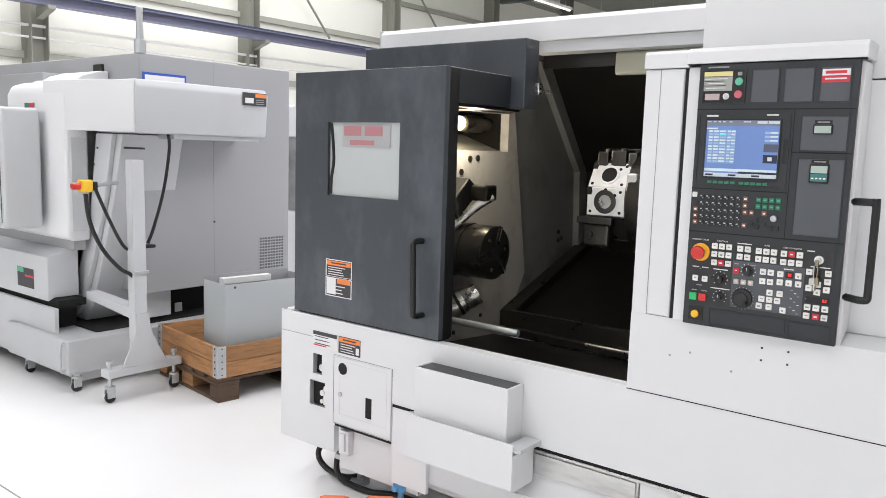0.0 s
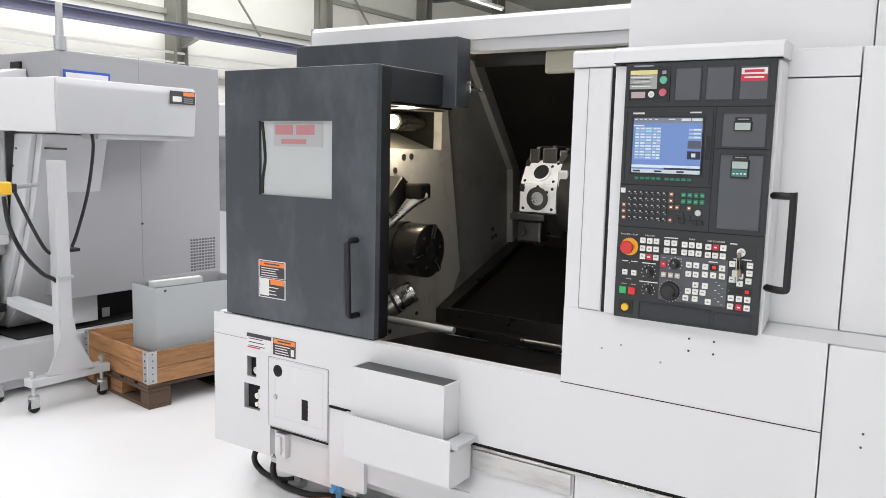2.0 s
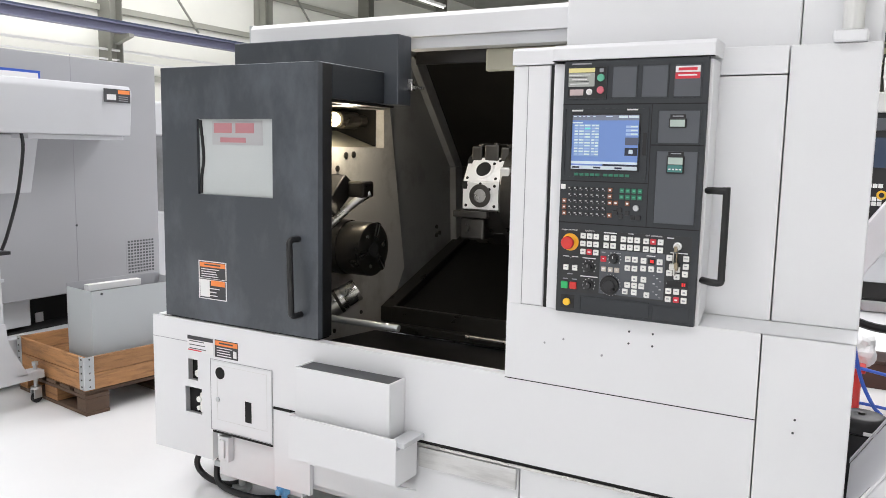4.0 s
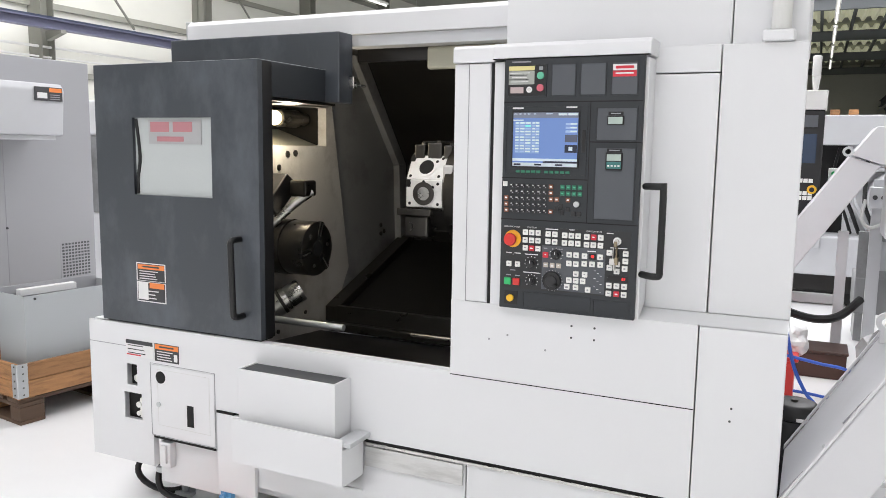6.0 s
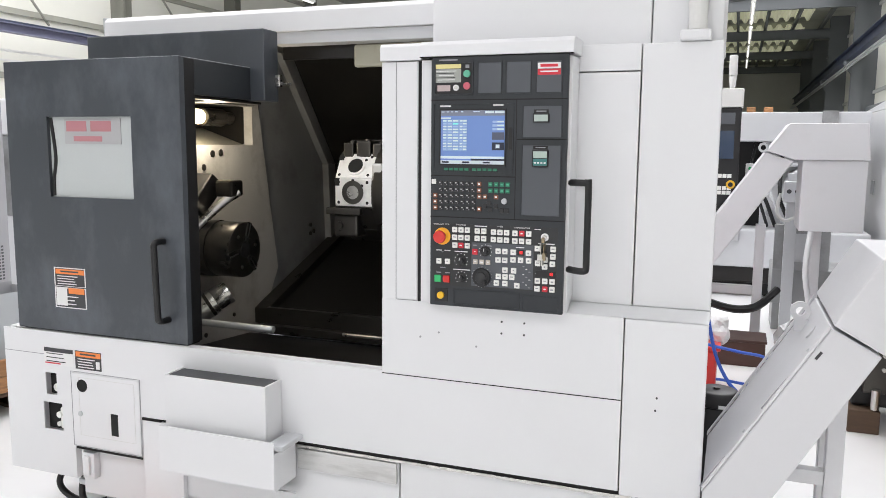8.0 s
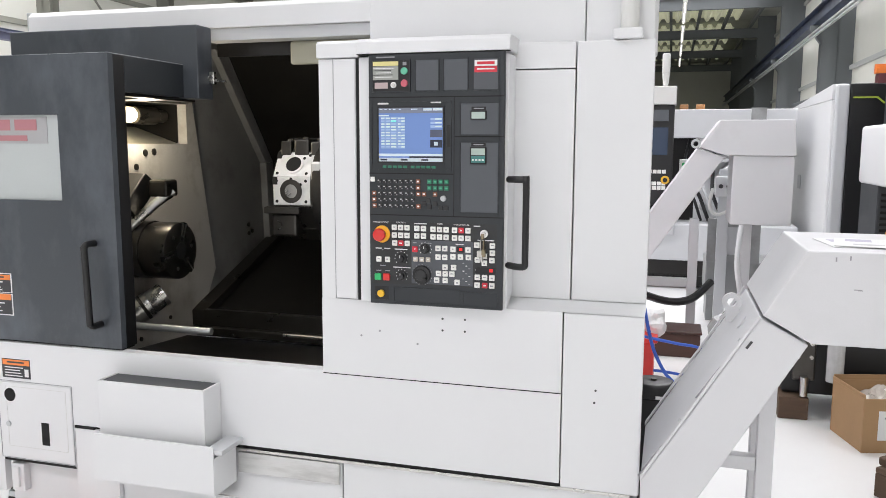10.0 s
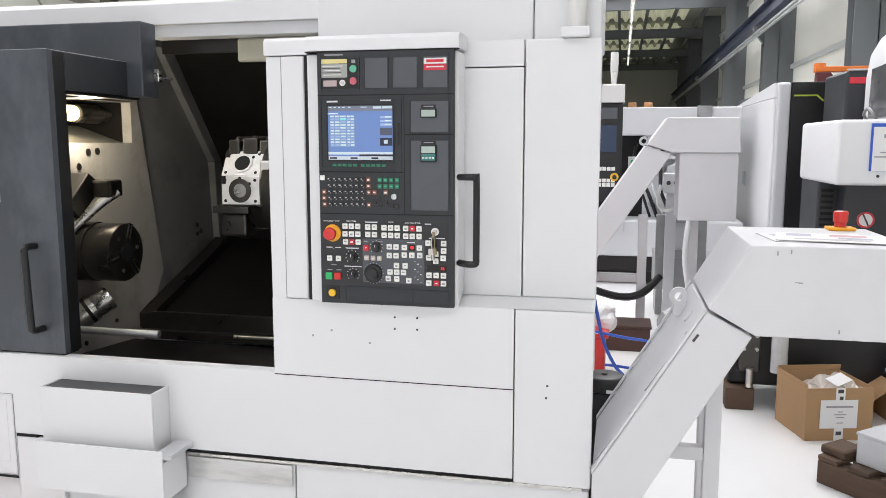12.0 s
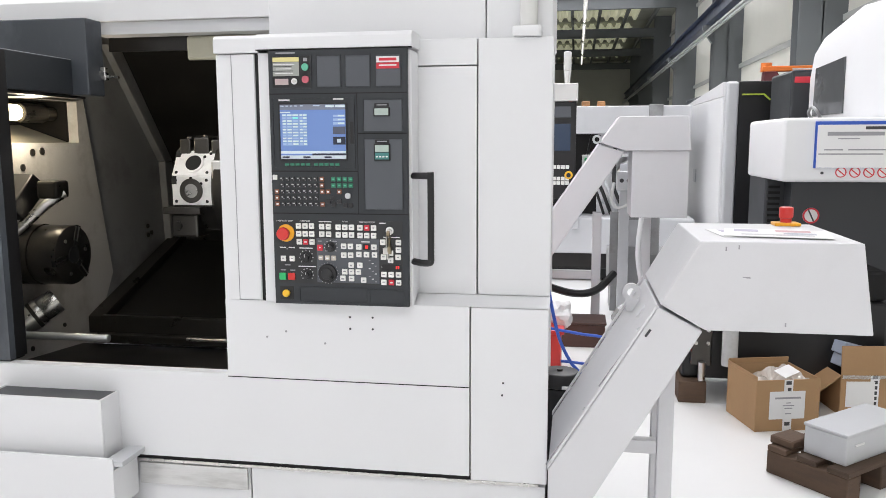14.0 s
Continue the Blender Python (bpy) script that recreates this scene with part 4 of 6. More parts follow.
# paler wall stops at the shadow edge; the greyer rear wall is its shaded part
for y0, y1, z0, z1 in ((F + 0.1, 2.80, 0.55, 1.74), (2.8, 3.40, 1.748, 2.0), (2.8, 3.40, 0.55, 1.555)):
    inner("headstock_wall", box(WX - 0.05, WX, y0, y1, z0, z1, 0), WORN_LIT, lathe, "worn bare metal headstock wall, its lit tone in the colour")
inner("headstock_wall", prism([(3.40, 0.55), (3.40, 2.0), (3.42, 1.95), (3.64, 0.90), (3.45, 0.62)], 'x', WX - 0.05, WX, 0), WORN_LIT, lathe, "worn bare metal headstock wall, its lit tone in the colour")
part("rear_wall", prism([(3.40, 0.55), (3.40, 2.04), (3.66, 2.04), (4.14, 1.45), (4.17, 0.98), (3.5, 0.55)], 'x', WX - 0.06, WX - 0.012, 0), INNERGREY, lathe)
part("wall_rib", prism([(3.55, 2.04), (3.66, 2.04), (4.14, 1.45), (4.05, 1.45)], 'x', WX - 0.012, WX + 0.03, 0.004), INNERGREY, lathe)
part("wall_rib", prism([(4.05, 1.448), (4.14, 1.448), (4.17, 0.99), (4.08, 0.99)], 'x', WX - 0.012, WX + 0.03, 0.004), INNERGREY, lathe)
part("slant_cover", prism([(3.66, 2.04), (4.14, 1.45), (4.17, 1.45), (3.69, 2.04)], 'x', WX, -0.5, 0), INNERDARK, lathe, "oily slanted rear cover, its shade in the near-black colour")
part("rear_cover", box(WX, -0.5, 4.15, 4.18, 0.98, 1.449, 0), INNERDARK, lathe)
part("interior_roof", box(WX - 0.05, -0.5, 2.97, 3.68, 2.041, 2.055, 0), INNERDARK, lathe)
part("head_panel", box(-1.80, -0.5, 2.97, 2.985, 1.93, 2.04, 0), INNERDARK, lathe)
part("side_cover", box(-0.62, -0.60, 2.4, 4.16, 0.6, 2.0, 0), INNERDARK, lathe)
# cream darkened for the shadow it sits in
part("corner_cover", box(-1.44, -1.0, 2.94, 2.965, 1.887, 1.984, 0.012), mat("shaded_cream_paint", (0.4, 0.39, 0.31), 0.45), lathe, "cream rounded cover at the top, shade in its colour")
chute = part("chip_chute", prism([(4.165, 1.0), (3.36, 0.70), (3.30, 0.70), (3.30, 0.66), (4.165, 0.9)], 'x', WX + 0.085, -0.63, 0.002), INNERDARK, lathe, "oily chip chute, its shade in the near-black colour")
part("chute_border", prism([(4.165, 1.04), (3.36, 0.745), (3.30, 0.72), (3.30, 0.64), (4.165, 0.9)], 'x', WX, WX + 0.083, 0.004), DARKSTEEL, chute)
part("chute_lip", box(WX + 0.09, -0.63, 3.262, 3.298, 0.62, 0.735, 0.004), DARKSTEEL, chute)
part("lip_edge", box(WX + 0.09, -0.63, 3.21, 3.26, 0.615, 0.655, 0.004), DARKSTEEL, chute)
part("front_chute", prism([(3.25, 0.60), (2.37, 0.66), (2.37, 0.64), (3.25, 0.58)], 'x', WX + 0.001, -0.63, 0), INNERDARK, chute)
# lamp recess
# recess walls near black, so their shade stays beside the lamp
rec = inner("lamp_recess", merge(box(-2.52, -2.50, 2.78, 3.42, 1.56, 1.76, 0), box(-2.50, WX - 0.051, 3.40, 3.42, 1.56, 1.75, 0), box(-2.50, WX - 0.051, 2.80, 3.40, 1.75, 1.76, 0)), INNERDARK, lathe)
inner("recess_sill", prism([(-2.50, 1.64), (WX - 0.051, 1.556), (WX - 0.051, 1.546), (-2.50, 1.60)], 'y', 2.80, 3.40, 0), mat("satin_reflector", (0.5, 0.49, 0.44), 0.4, 0.5, var=0.1), rec)
inner("recess_rim", box(WX - 0.05, WX + 0.008, 2.8, 3.40, 1.748, 1.756, 0.002), STEEL, rec)
inner("work_lamp", cyl((-2.32, 2.82, 1.69), (-2.32, 3.12, 1.69), 0.036, seg=20, bev=0.012), TUBE, rec, "glowing warm work lamp tube")
inner("lamp_holder", merge(cyl((-2.32, 3.125, 1.69), (-2.32, 3.30, 1.69), 0.043, seg=20, bev=0.004), cyl((-2.32, 3.30, 1.69), (-2.32, 3.38, 1.69), 0.03, seg=16)), DARKSTEEL, rec)
lamp = bpy.data.lights.new("work_light", 'POINT')
lamp.energy, lamp.color, lamp.shadow_soft_size = 18, (1.0, 0.87, 0.66), 0.04
lo = new("work_light", lamp)
lo.location = (-2.08, 2.84, 1.66)
# bolts on the wall
for y, z, r in ((3.03, 1.515, 0.016), (3.10, 1.519, 0.016), (2.955, 1.452, 0.015), (3.02, 0.70, 0.011), (2.93, 0.665, 0.011), (3.18, 0.72, 0.010), (4.03, 1.10, 0.012), (4.07, 1.06, 0.012), (4.03, 1.05, 0.012)):
    inner("bolt", cyl((WX - 0.002, y, z), (WX + 0.006, y, z), r, seg=14), DARKSTEEL, lathe)

# chuck with jaw slots
CY, CZ = 2.835, 1.093
chuck = part("chuck", merge(cyl((WX, CY, CZ), (-2.06, CY, CZ), 0.128, seg=48, bev=0.004), cyl((-2.06, CY, CZ), (-1.93, CY, CZ), 0.124, seg=48, bev=0.008)), DARKSTEEL, lathe, "dark oiled three jaw chuck", smooth=True)
part("centre_bore", cyl((-1.9305, CY, CZ), (-1.928, CY, CZ), 0.034, seg=24), GAP, chuck)
for k in range(3):
    a = radians(100 + 120 * k)
    m = Matrix.Translation((0, CY, CZ)) @ Matrix.Rotation(a, 4, 'X')
    part("jaw_slot", box(-1.945, -1.9275, -0.012, 0.012, 0.04, 0.1255, 0, m=m), GAP, chuck)
    part("master_jaw", box(-1.95, -1.9255, -0.019, 0.019, 0.06, 0.118, 0.002, m=m), DARKSTEEL, chuck)
    part("jaw_groove", box(-1.9265, -1.9248, -0.004, 0.004, 0.058, 0.12, 0, m=m), STEEL, chuck)
    m2x = Matrix.Translation((0, CY, CZ)) @ Matrix.Rotation(a + radians(60), 4, 'X')
    part("face_bolt", cyl(m2x @ Vector((-1.931, 0, 0.08)), m2x @ Vector((-1.9275, 0, 0.08)), 0.009, seg=12), STEEL, chuck)
# tool setter arm over the chuck
arm = inner("setter_arm", merge(tube([(-2.16, 2.74, 1.16), (-2.10, 2.78, 1.22), (-2.04, 2.86, 1.30), (-2.0, 2.93, 1.345)], 0.021, 12, 6)), STEEL, lathe, "bent steel tool setter arm", smooth=True)
inner("arm_head", box(-2.08, -1.99, 2.86, 2.965, 1.325, 1.40, 0.012), DARKSTEEL, arm)
inner("arm_base", prism([(2.72, 1.30), (2.88, 1.43), (2.93, 1.40), (2.93, 1.33), (2.80, 1.24)], 'x', WX, -2.10, 0.006), BLACK, arm)
# round actuator under the chuck
act = inner("actuator", merge(cyl((-2.15, 2.64, 0.77), (-2.02, 2.75, 0.875), 0.056, seg=28, bev=0.004), cyl((-2.02, 2.75, 0.875), (-1.97, 2.792, 0.915), 0.052, seg=28, bev=0.006)), STEEL, lathe, "short steel cylinder below the chuck", smooth=True)
inner("band", ring((-2.045, 2.729, 0.855), (-2.035, 2.737, 0.863), 0.0575, 0.05), DARKSTEEL, act)
# bar across the front
part("coolant_bar", cyl((WX, 2.6, 0.806), (-1.64, 2.6, 0.806), 0.015, seg=16, bev=0.002), GALV, lathe, "bright steel bar across the opening", smooth=True)
part("guide_rod", cyl((-1.62, 3.17, 0.66), (-0.63, 3.17, 0.66), 0.009, seg=10), STEEL, lathe)

# turret: a drum on a lengthwise axis with flat tool stations
TY, TZ, AP = 3.243, 1.352, 0.233
turret = part("turret", cyl((-1.375, TY, TZ), (-1.10, TY, TZ), 0.262, seg=48, bev=0.006), DARKSTEEL, lathe, "tool turret with two flat stations coloured as lit", smooth=True)
part("turret_ring", ring((-1.385, TY, TZ), (-1.345, TY, TZ), 0.250, 0.12, 48), DARKSTEEL, turret)
part("drum_band", ring((-1.30, TY, TZ), (-1.28, TY, TZ), 0.2645, 0.25, 48), STEEL, turret)
half = AP * math.tan(radians(15))
for k in range(12):
    m = Matrix.Translation((0, TY, TZ)) @ Matrix.Rotation(radians(30 * k), 4, 'X')
    # the two stations facing the light get a brighter steel than the rest
    bright = k in (0, 11)
    st = part("station", box(-1.57, -1.388, -AP, -AP + 0.10, -half * 0.985, half * 0.985, 0.004, m=m), LITSTEEL if bright else DARKSTEEL, turret, "machined tool station face, its lit tone in the material" if bright else "")
    if k in (0, 11, 10):
        part("bore_ring", ring(m @ Vector((-1.482, -AP + 0.001, 0)), m @ Vector((-1.482, -AP - 0.004, 0)), 0.052 if k == 0 else 0.046, 0.030 if k == 0 else 0.036, 32), LITSTEEL if k == 11 else DARKSTEEL, st)
        part("bore", cyl(m @ Vector((-1.482, -AP + 0.001, 0)), m @ Vector((-1.482, -AP - 0.0015, 0)), 0.030 if k == 0 else 0.036, seg=28), GAP if k == 11 else STEEL if k == 0 else DARKSTEEL, st)
        for i, (dx, dz) in enumerate(((-0.07, -0.045), (-0.07, 0.045), (0.07, -0.045), (0.07, 0.045), (0.045, 0.03), (0.0, 0.053))):
            part("bolt_hole", cyl(m @ Vector((-1.482 + dx, -AP + 0.001, dz)), m @ Vector((-1.482 + dx, -AP - 0.001, dz)), 0.007, seg=10), GAP, st)
        part("cut_out", box(-1.572, -1.548, -AP - 0.001, -AP + 0.05, half * 0.45, half * 0.99, 0, m=m), GAP, st)
holder = part("tool_holder", merge(box(-1.61, -1.44, TY - AP - 0.015, TY - 0.12, TZ - 0.10, TZ - 0.07, 0.004), box(-1.58, -1.46, TY - AP + 0.0, TY - 0.08, TZ - 0.20, TZ - 0.10, 0.01)), DARKSTEEL, turret, "steel tool holder below the stations")
part("holder_jet", cyl((-1.55, TY - AP - 0.012, TZ - 0.15), (-1.55, TY - AP + 0.02, TZ - 0.15), 0.02, seg=14), DARKSTEEL, holder)
part("index_disc", cyl((-1.27, TY, TZ - 0.02), (-1.205, TY, TZ - 0.02), 0.285, seg=48, bev=0.008), DARKSTEEL, turret, "large dark index disc", smooth=True)
part("clamp_block", box(-1.384, -1.335, TY - AP - 0.012, TY - AP + 0.06, TZ + 0.03, TZ + 0.13, 0.008), STEEL, turret, "polished clamp block")
for k, (x, w, h) in enumerate(((-1.555, 0.05, 0.03), (-1.49, 0.07, 0.045), (-1.41, 0.04, 0.025))):
    part("top_clamp", merge(box(x, x + w, TY - 0.18, TY - 0.07, TZ + AP - 0.08, TZ + AP - 0.03 + h * 0.5, 0.006), cyl((x + w / 2, TY - 0.13, TZ + AP - 0.03 + h * 0.5), (x + w / 2, TY - 0.13, TZ + AP - 0.02 + h * 0.5), 0.012, seg=12)), DARKSTEEL, turret)
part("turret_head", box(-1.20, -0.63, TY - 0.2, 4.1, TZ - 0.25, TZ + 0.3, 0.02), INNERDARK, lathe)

# ---------------------------------------------------------------- the grey turning centre beside it
m2 = thing("turning_centre", (-6.2, 3.0, 0), "grey and white turning centre with a chip conveyor", "lathe")
part("upper_body", box(-9.5, -4.6, 2.68, 3.92, 0.55, 2.105, 0.006), MIDGREY, m2)
part("side_seam", box(-4.5995, -4.5985, 3.235, 3.238, 0.56, 2.12, 0), GREYINK, m2)
part("side_dot", cyl((-4.6, 3.238, 1.0), (-4.596, 3.238, 1.0), 0.008, seg=10), INK, m2)
GRILLE = mat("grille_shadow_paint", (0.09, 0.092, 0.1), 0.6)
grille = part("side_grille", box(-4.5995, -4.5985, 3.625, 3.875, 0.615, 0.865, 0), MIDGREY, m2)
for r in range(11):
    for c in range(9):
        part("vent_slot", box(-4.599, -4.5975, 3.64 + c * 0.026, 3.657 + c * 0.026, 0.622 + r * 0.0222, 0.635 + r * 0.0222, 0), GRILLE, grille)
# solid black block put in for the shade under the body
part("under_shade", box(-9.4, -4.86, 2.95, 3.9, 0.10, 0.549, 0), GAP, m2, "black block standing in for the shade under the body")
part("under_block", box(-4.93, -4.70, 2.75, 2.95, 0.36, 0.549, 0.004), GREYWHITE, m2)
part("drain_flap", box(-4.859, -4.85, 3.08, 3.14, 0.27, 0.40, 0.006), PAPER, m2)
part("base_front", box(-9.5, -4.82, 2.20, 2.23, 0.10, 0.485, 0.004), GREYWHITE, m2)
# black blocks give the slot and the base their shade
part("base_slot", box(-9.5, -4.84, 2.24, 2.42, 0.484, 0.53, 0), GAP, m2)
part("base_shade", box(-9.5, -4.97, 2.25, 2.42, 0.10, 0.483, 0), GAP, m2)
band = part("front_band", prism([(2.22, 0.515), (2.22, 0.80), (2.36, 0.84), (2.42, 0.84), (2.42, 0.535), (2.26, 0.535)], 'x', -9.5, -4.93, 0.004), GREYWHITE, m2)
lab = part("sticker", box(-5.35, -5.12, 2.2182, 2.2196, 0.57, 0.70, 0), INK, band, "dark sticker with green and red heads")
part("sticker_head", box(-5.345, -5.26, 2.2172, 2.218, 0.665, 0.698, 0), MINT, lab)
part("sticker_head", box(-5.24, -5.125, 2.2172, 2.218, 0.64, 0.655, 0), REDINK, lab)
cover2 = part("front_cover", prism([(2.33, 0.905), (2.30, 0.93), (2.30, 1.83), (2.33, 1.89), (2.40, 1.915), (2.45, 1.925), (2.45, 0.905)], 'x', -5.60, -4.815, 0.02, 3), WHITE, m2, "white rounded front cover", smooth=True)
part("maker_mark", box(-5.335, -5.2, 2.2965, 2.2995, 1.745, 1.775, 0), [KEYGREEN], cover2, "small green and red mark")
part("maker_mark", box(-5.265, -5.2, 2.2955, 2.2963, 1.745, 1.775, 0), REDINK, cover2)
part("roof_cover", prism([(2.42, 1.915), (2.50, 1.965), (2.60, 1.995), (2.67, 2.0), (2.67, 1.90), (2.42, 1.90)], 'x', -5.5, -4.95, 0.015, 3), WHITE, m2)
part("cover_step", box(-5.399, -5.10, 2.455, 2.679, 0.92, 1.93, 0.004), WHITE, m2)
part("cover_step", box(-9.5, -5.40, 2.451, 2.679, 0.10, 1.99, 0.004), MIDGREY, m2)
part("side_hatch", box(-4.8145, -4.808, 2.33, 2.43, 0.97, 1.56, 0.006), GREYWHITE, cover2)
ctl = part("control_box", box(-5.9, -5.04, 2.02, 2.26, 0.98, 1.735, 0.025, 3), GREYWHITE, m2, "grey control box with rounded corners")
part("box_seam", box(-5.075, -5.07, 2.0165, 2.0195, 1.02, 1.66, 0), INK, ctl)
for z in (1.04, 1.075):
    part("round_button", cyl((-5.12, 2.012, z), (-5.12, 2.0195, z), 0.013, seg=16), PAPER, ctl)
part("key_field", box(-5.5, -5.2, 2.0165, 2.0195, 1.08, 1.36, 0.004), WHITE, ctl)
part("handle_hook", tube([(-5.32, 2.01, 1.06), (-5.32, 1.97, 1.04), (-5.32, 1.97, 0.98), (-5.32, 2.01, 0.97)], 0.01, 8, 4), PAPER, ctl)
part("lower_step", box(-9.5, -4.86, 2.36, 2.44, 0.8405, 0.904, 0.004), MIDGREY, m2)
part("roof_clip", box(-5.13, -5.02, 2.66, 2.70, 2.0, 2.05, 0.004), BLACK, m2)
ant = part("signal_post", cyl((-4.62, 2.70, 2.105), (-4.62, 2.70, 2.33), 0.026, 0.020, seg=20), GALV, m2, "grey stepped signal lamp post", smooth=True)
part("post_ring", cyl((-4.62, 2.70, 2.105), (-4.62, 2.70, 2.19), 0.036, seg=20, bev=0.004), GALV, ant)
part("post_tip", cyl((-4.62, 2.70, 2.33), (-4.62, 2.70, 2.39), 0.021, seg=20, bev=0.004), GREYWHITE, ant)
sheet = part("sign_holder", box(-4.599, -4.594, 2.70, 3.02, 1.90, 1.99, 0.001), BLUE, m2, "blue framed paper sign")
part("paper", box(-4.5938, -4.593, 2.715, 3.005, 1.90, 1.974, 0), PAPER, sheet)

conv = thing("chip_conveyor", (-4.6, 2.9, 0), "grey chip conveyor with a boxy discharge head", "chip conveyor")
# grey head and white cheek carry the front's light in their colours
part("head", prism([(-5.08, 1.635), (-5.06, 1.88), (-5.0, 1.92), (-4.31, 1.92), (-4.285, 1.88), (-4.31, 1.597), (-4.70, 1.597)], 'y', 2.47, 3.46, 0.012, 3), GREYWHITE, conv, smooth=True)
part("lit_cheek", prism([(-5.09, 2.302), (-4.83, 2.302), (-4.305, 2.462), (-4.305, 2.469), (-5.09, 2.469)], 'z', 1.605, 1.912, 0.008, 2), WHITE, conv, "added cheek joining head and cover, white for its lit front", smooth=True)
part("head_lip", box(-4.62, -4.335, 2.75, 3.42, 1.568, 1.5965, 0.003), GREYWHITE, conv)
part("trunk", prism([(-4.50, 1.59), (-4.62, 1.16), (-4.78, 0.76), (-4.90, 0.46), (-5.0, 0.34), (-5.28, 0.34), (-5.19, 0.41), (-5.07, 0.59), (-4.86, 1.02), (-4.75, 1.59)], 'y', 2.50, 2.93, 0.006), GREYWHITE, conv)
part("trunk_rail", prism([(-4.56, 1.59), (-4.67, 1.16), (-4.84, 0.74), (-4.99, 0.45), (-5.06, 0.38), (-5.15, 0.335), (-5.29, 0.33), (-5.26, 0.37), (-5.19, 0.41), (-5.07, 0.59), (-4.86, 1.02), (-4.75, 1.59)], 'y', 2.465, 2.499, 0.006), GREYWHITE, conv, "pressed side rail of the conveyor trunk")
for k in range(9):
    part("rail_bolt", cyl((-4.73 - 0.043 * k, 2.458, 1.50 - 0.105 * k), (-4.73 - 0.043 * k, 2.466, 1.50 - 0.105 * k), 0.006, seg=8), DARKSTEEL, conv)
part("trunk_frame", merge(box(-4.72, -4.32, 2.52, 2.54, 1.50, 1.512, 0), prism([(-4.72, 1.50), (-4.71, 1.50), (-4.73, 1.36), (-4.74, 1.36)], 'y', 2.52, 2.54, 0)), DARKSTEEL, conv)
part("trunk_slot", box(-4.745, -4.74, 2.62, 2.90, 1.508, 1.516, 0), INK, conv)
stand = part("post", prism([(2.39, 0.30), (2.385, 1.44), (2.465, 1.44), (2.475, 0.30)], 'x', -4.28, -4.21, 0.004), GREYWHITE, conv, "upright of the conveyor stand")
part("post_plate", prism([(2.30, 0.21), (2.385, 0.40), (2.395, 0.52), (2.475, 0.52), (2.49, 0.40), (2.60, 0.19)], 'x', -4.209, -4.20, 0.001), GREYWHITE, stand)
part("clamp", box(-4.209, -4.195, 2.39, 2.48, 0.76, 0.78, 0.002), GALV, stand)
part("foot_beam", box(-4.29, -4.20, 2.21, 2.70, 0.155, 0.205, 0.005), GREYWHITE, conv)
part("cross_arm", prism([(-4.80, 0.58), (-4.28, 0.55), (-4.28, 0.48), (-4.80, 0.53)], 'y', 2.40, 2.48, 0.003), GREYWHITE, conv)


def caster(parent, x, y, top):
    c = part("caster", merge(cyl((x, y, 0.075), (x, y, top + 0.04), 0.012, seg=12), cyl((x, y, 0.085), (x, y, 0.1), 0.03, seg=16), box(x - 0.02, x - 0.014, y - 0.025, y + 0.025, 0.03, 0.085, 0.002), box(x + 0.014, x + 0.02, y - 0.025, y + 0.025, 0.03, 0.085, 0.002)), GALV, parent, "steel swivel caster")
    part("wheel", cyl((x - 0.012, y, 0.032), (x + 0.012, y, 0.032), 0.032, seg=24, bev=0.004), BLACK, c)
    part("nut", cyl((x, y, top + 0.04), (x, y, top + 0.06), 0.02, seg=6), GALV, c)


caster(conv, -4.245, 2.24, 0.19)
caster(conv, -4.245, 2.67, 0.19)
stop = part("stop_box", box(-4.285, -4.225, 2.095, 2.16, 1.255, 1.325, 0.008), YELLOW, conv, "yellow emergency stop box")
part("stop_button", cyl((-4.25, 2.096, 1.29), (-4.25, 2.045, 1.29), 0.019, seg=24, bev=0.006), RED, stop, smooth=True)
part("stop_back", box(-4.28, -4.23, 2.1605, 2.19, 1.265, 1.315, 0.006), BLACK, stop)
part("stop_arm", tube([(-4.29, 2.19, 1.29), (-4.50, 2.46, 1.29)], 0.012, 8, 1), GALV, conv)
part("cable", tube([(-4.26, 2.13, 1.245), (-4.255, 2.15, 1.08), (-4.25, 2.22, 0.92), (-4.245, 2.32, 0.80), (-4.24, 2.40, 0.74), (-4.29, 2.47, 0.58), (-4.40, 2.53, 0.40), (-4.5, 2.6, 0.30)], 0.012, 8, 6), BLACK, conv, "thick black cable", smooth=True)
part("cable", tube([(-4.26, 2.19, 1.27), (-4.25, 2.25, 1.12), (-4.25, 2.33, 0.96), (-4.285, 2.40, 0.90), (-4.30, 2.47, 0.88)], 0.010, 8, 6), BLACK, conv, "thick black cable", smooth=True)
part("cable", tube([(-4.35, 2.72, 1.60), (-4.31, 2.70, 1.50), (-4.30, 2.65, 1.25), (-4.29, 2.57, 1.02), (-4.29, 2.53, 0.93)], 0.010, 8, 6), BLACK, conv, "thick black cable", smooth=True)
part("cable_clip", box(-4.31, -4.25, 2.487, 2.56, 0.905, 0.925, 0.003), BLACK, conv)
s = part("warning_label", box(-4.284, -4.2815, 3.24, 3.44, 1.81, 1.895, 0), INK, conv, "black and orange warning label")
part("header", box(-4.2813, -4.2806, 3.345, 3.435, 1.865, 1.89, 0), ORANGE, s)
part("pictogram", box(-4.2813, -4.2806, 3.26, 3.33, 1.825, 1.86, 0), PAPER, s)
for k in range(3):
    part("text_line", box(-4.2813, -4.2806, 3.35, 3.42, 1.82 + k * 0.013, 1.825 + k * 0.013, 0), GREYINK, s)

tank = thing("coolant_tank", (-4.5, 2.5, 0), "low grey coolant tank on small casters", "coolant tank")
part("tank_body", box(-5.4, -4.58, 2.16, 3.6, 0.11, 0.325, 0.008), GREYWHITE, tank)
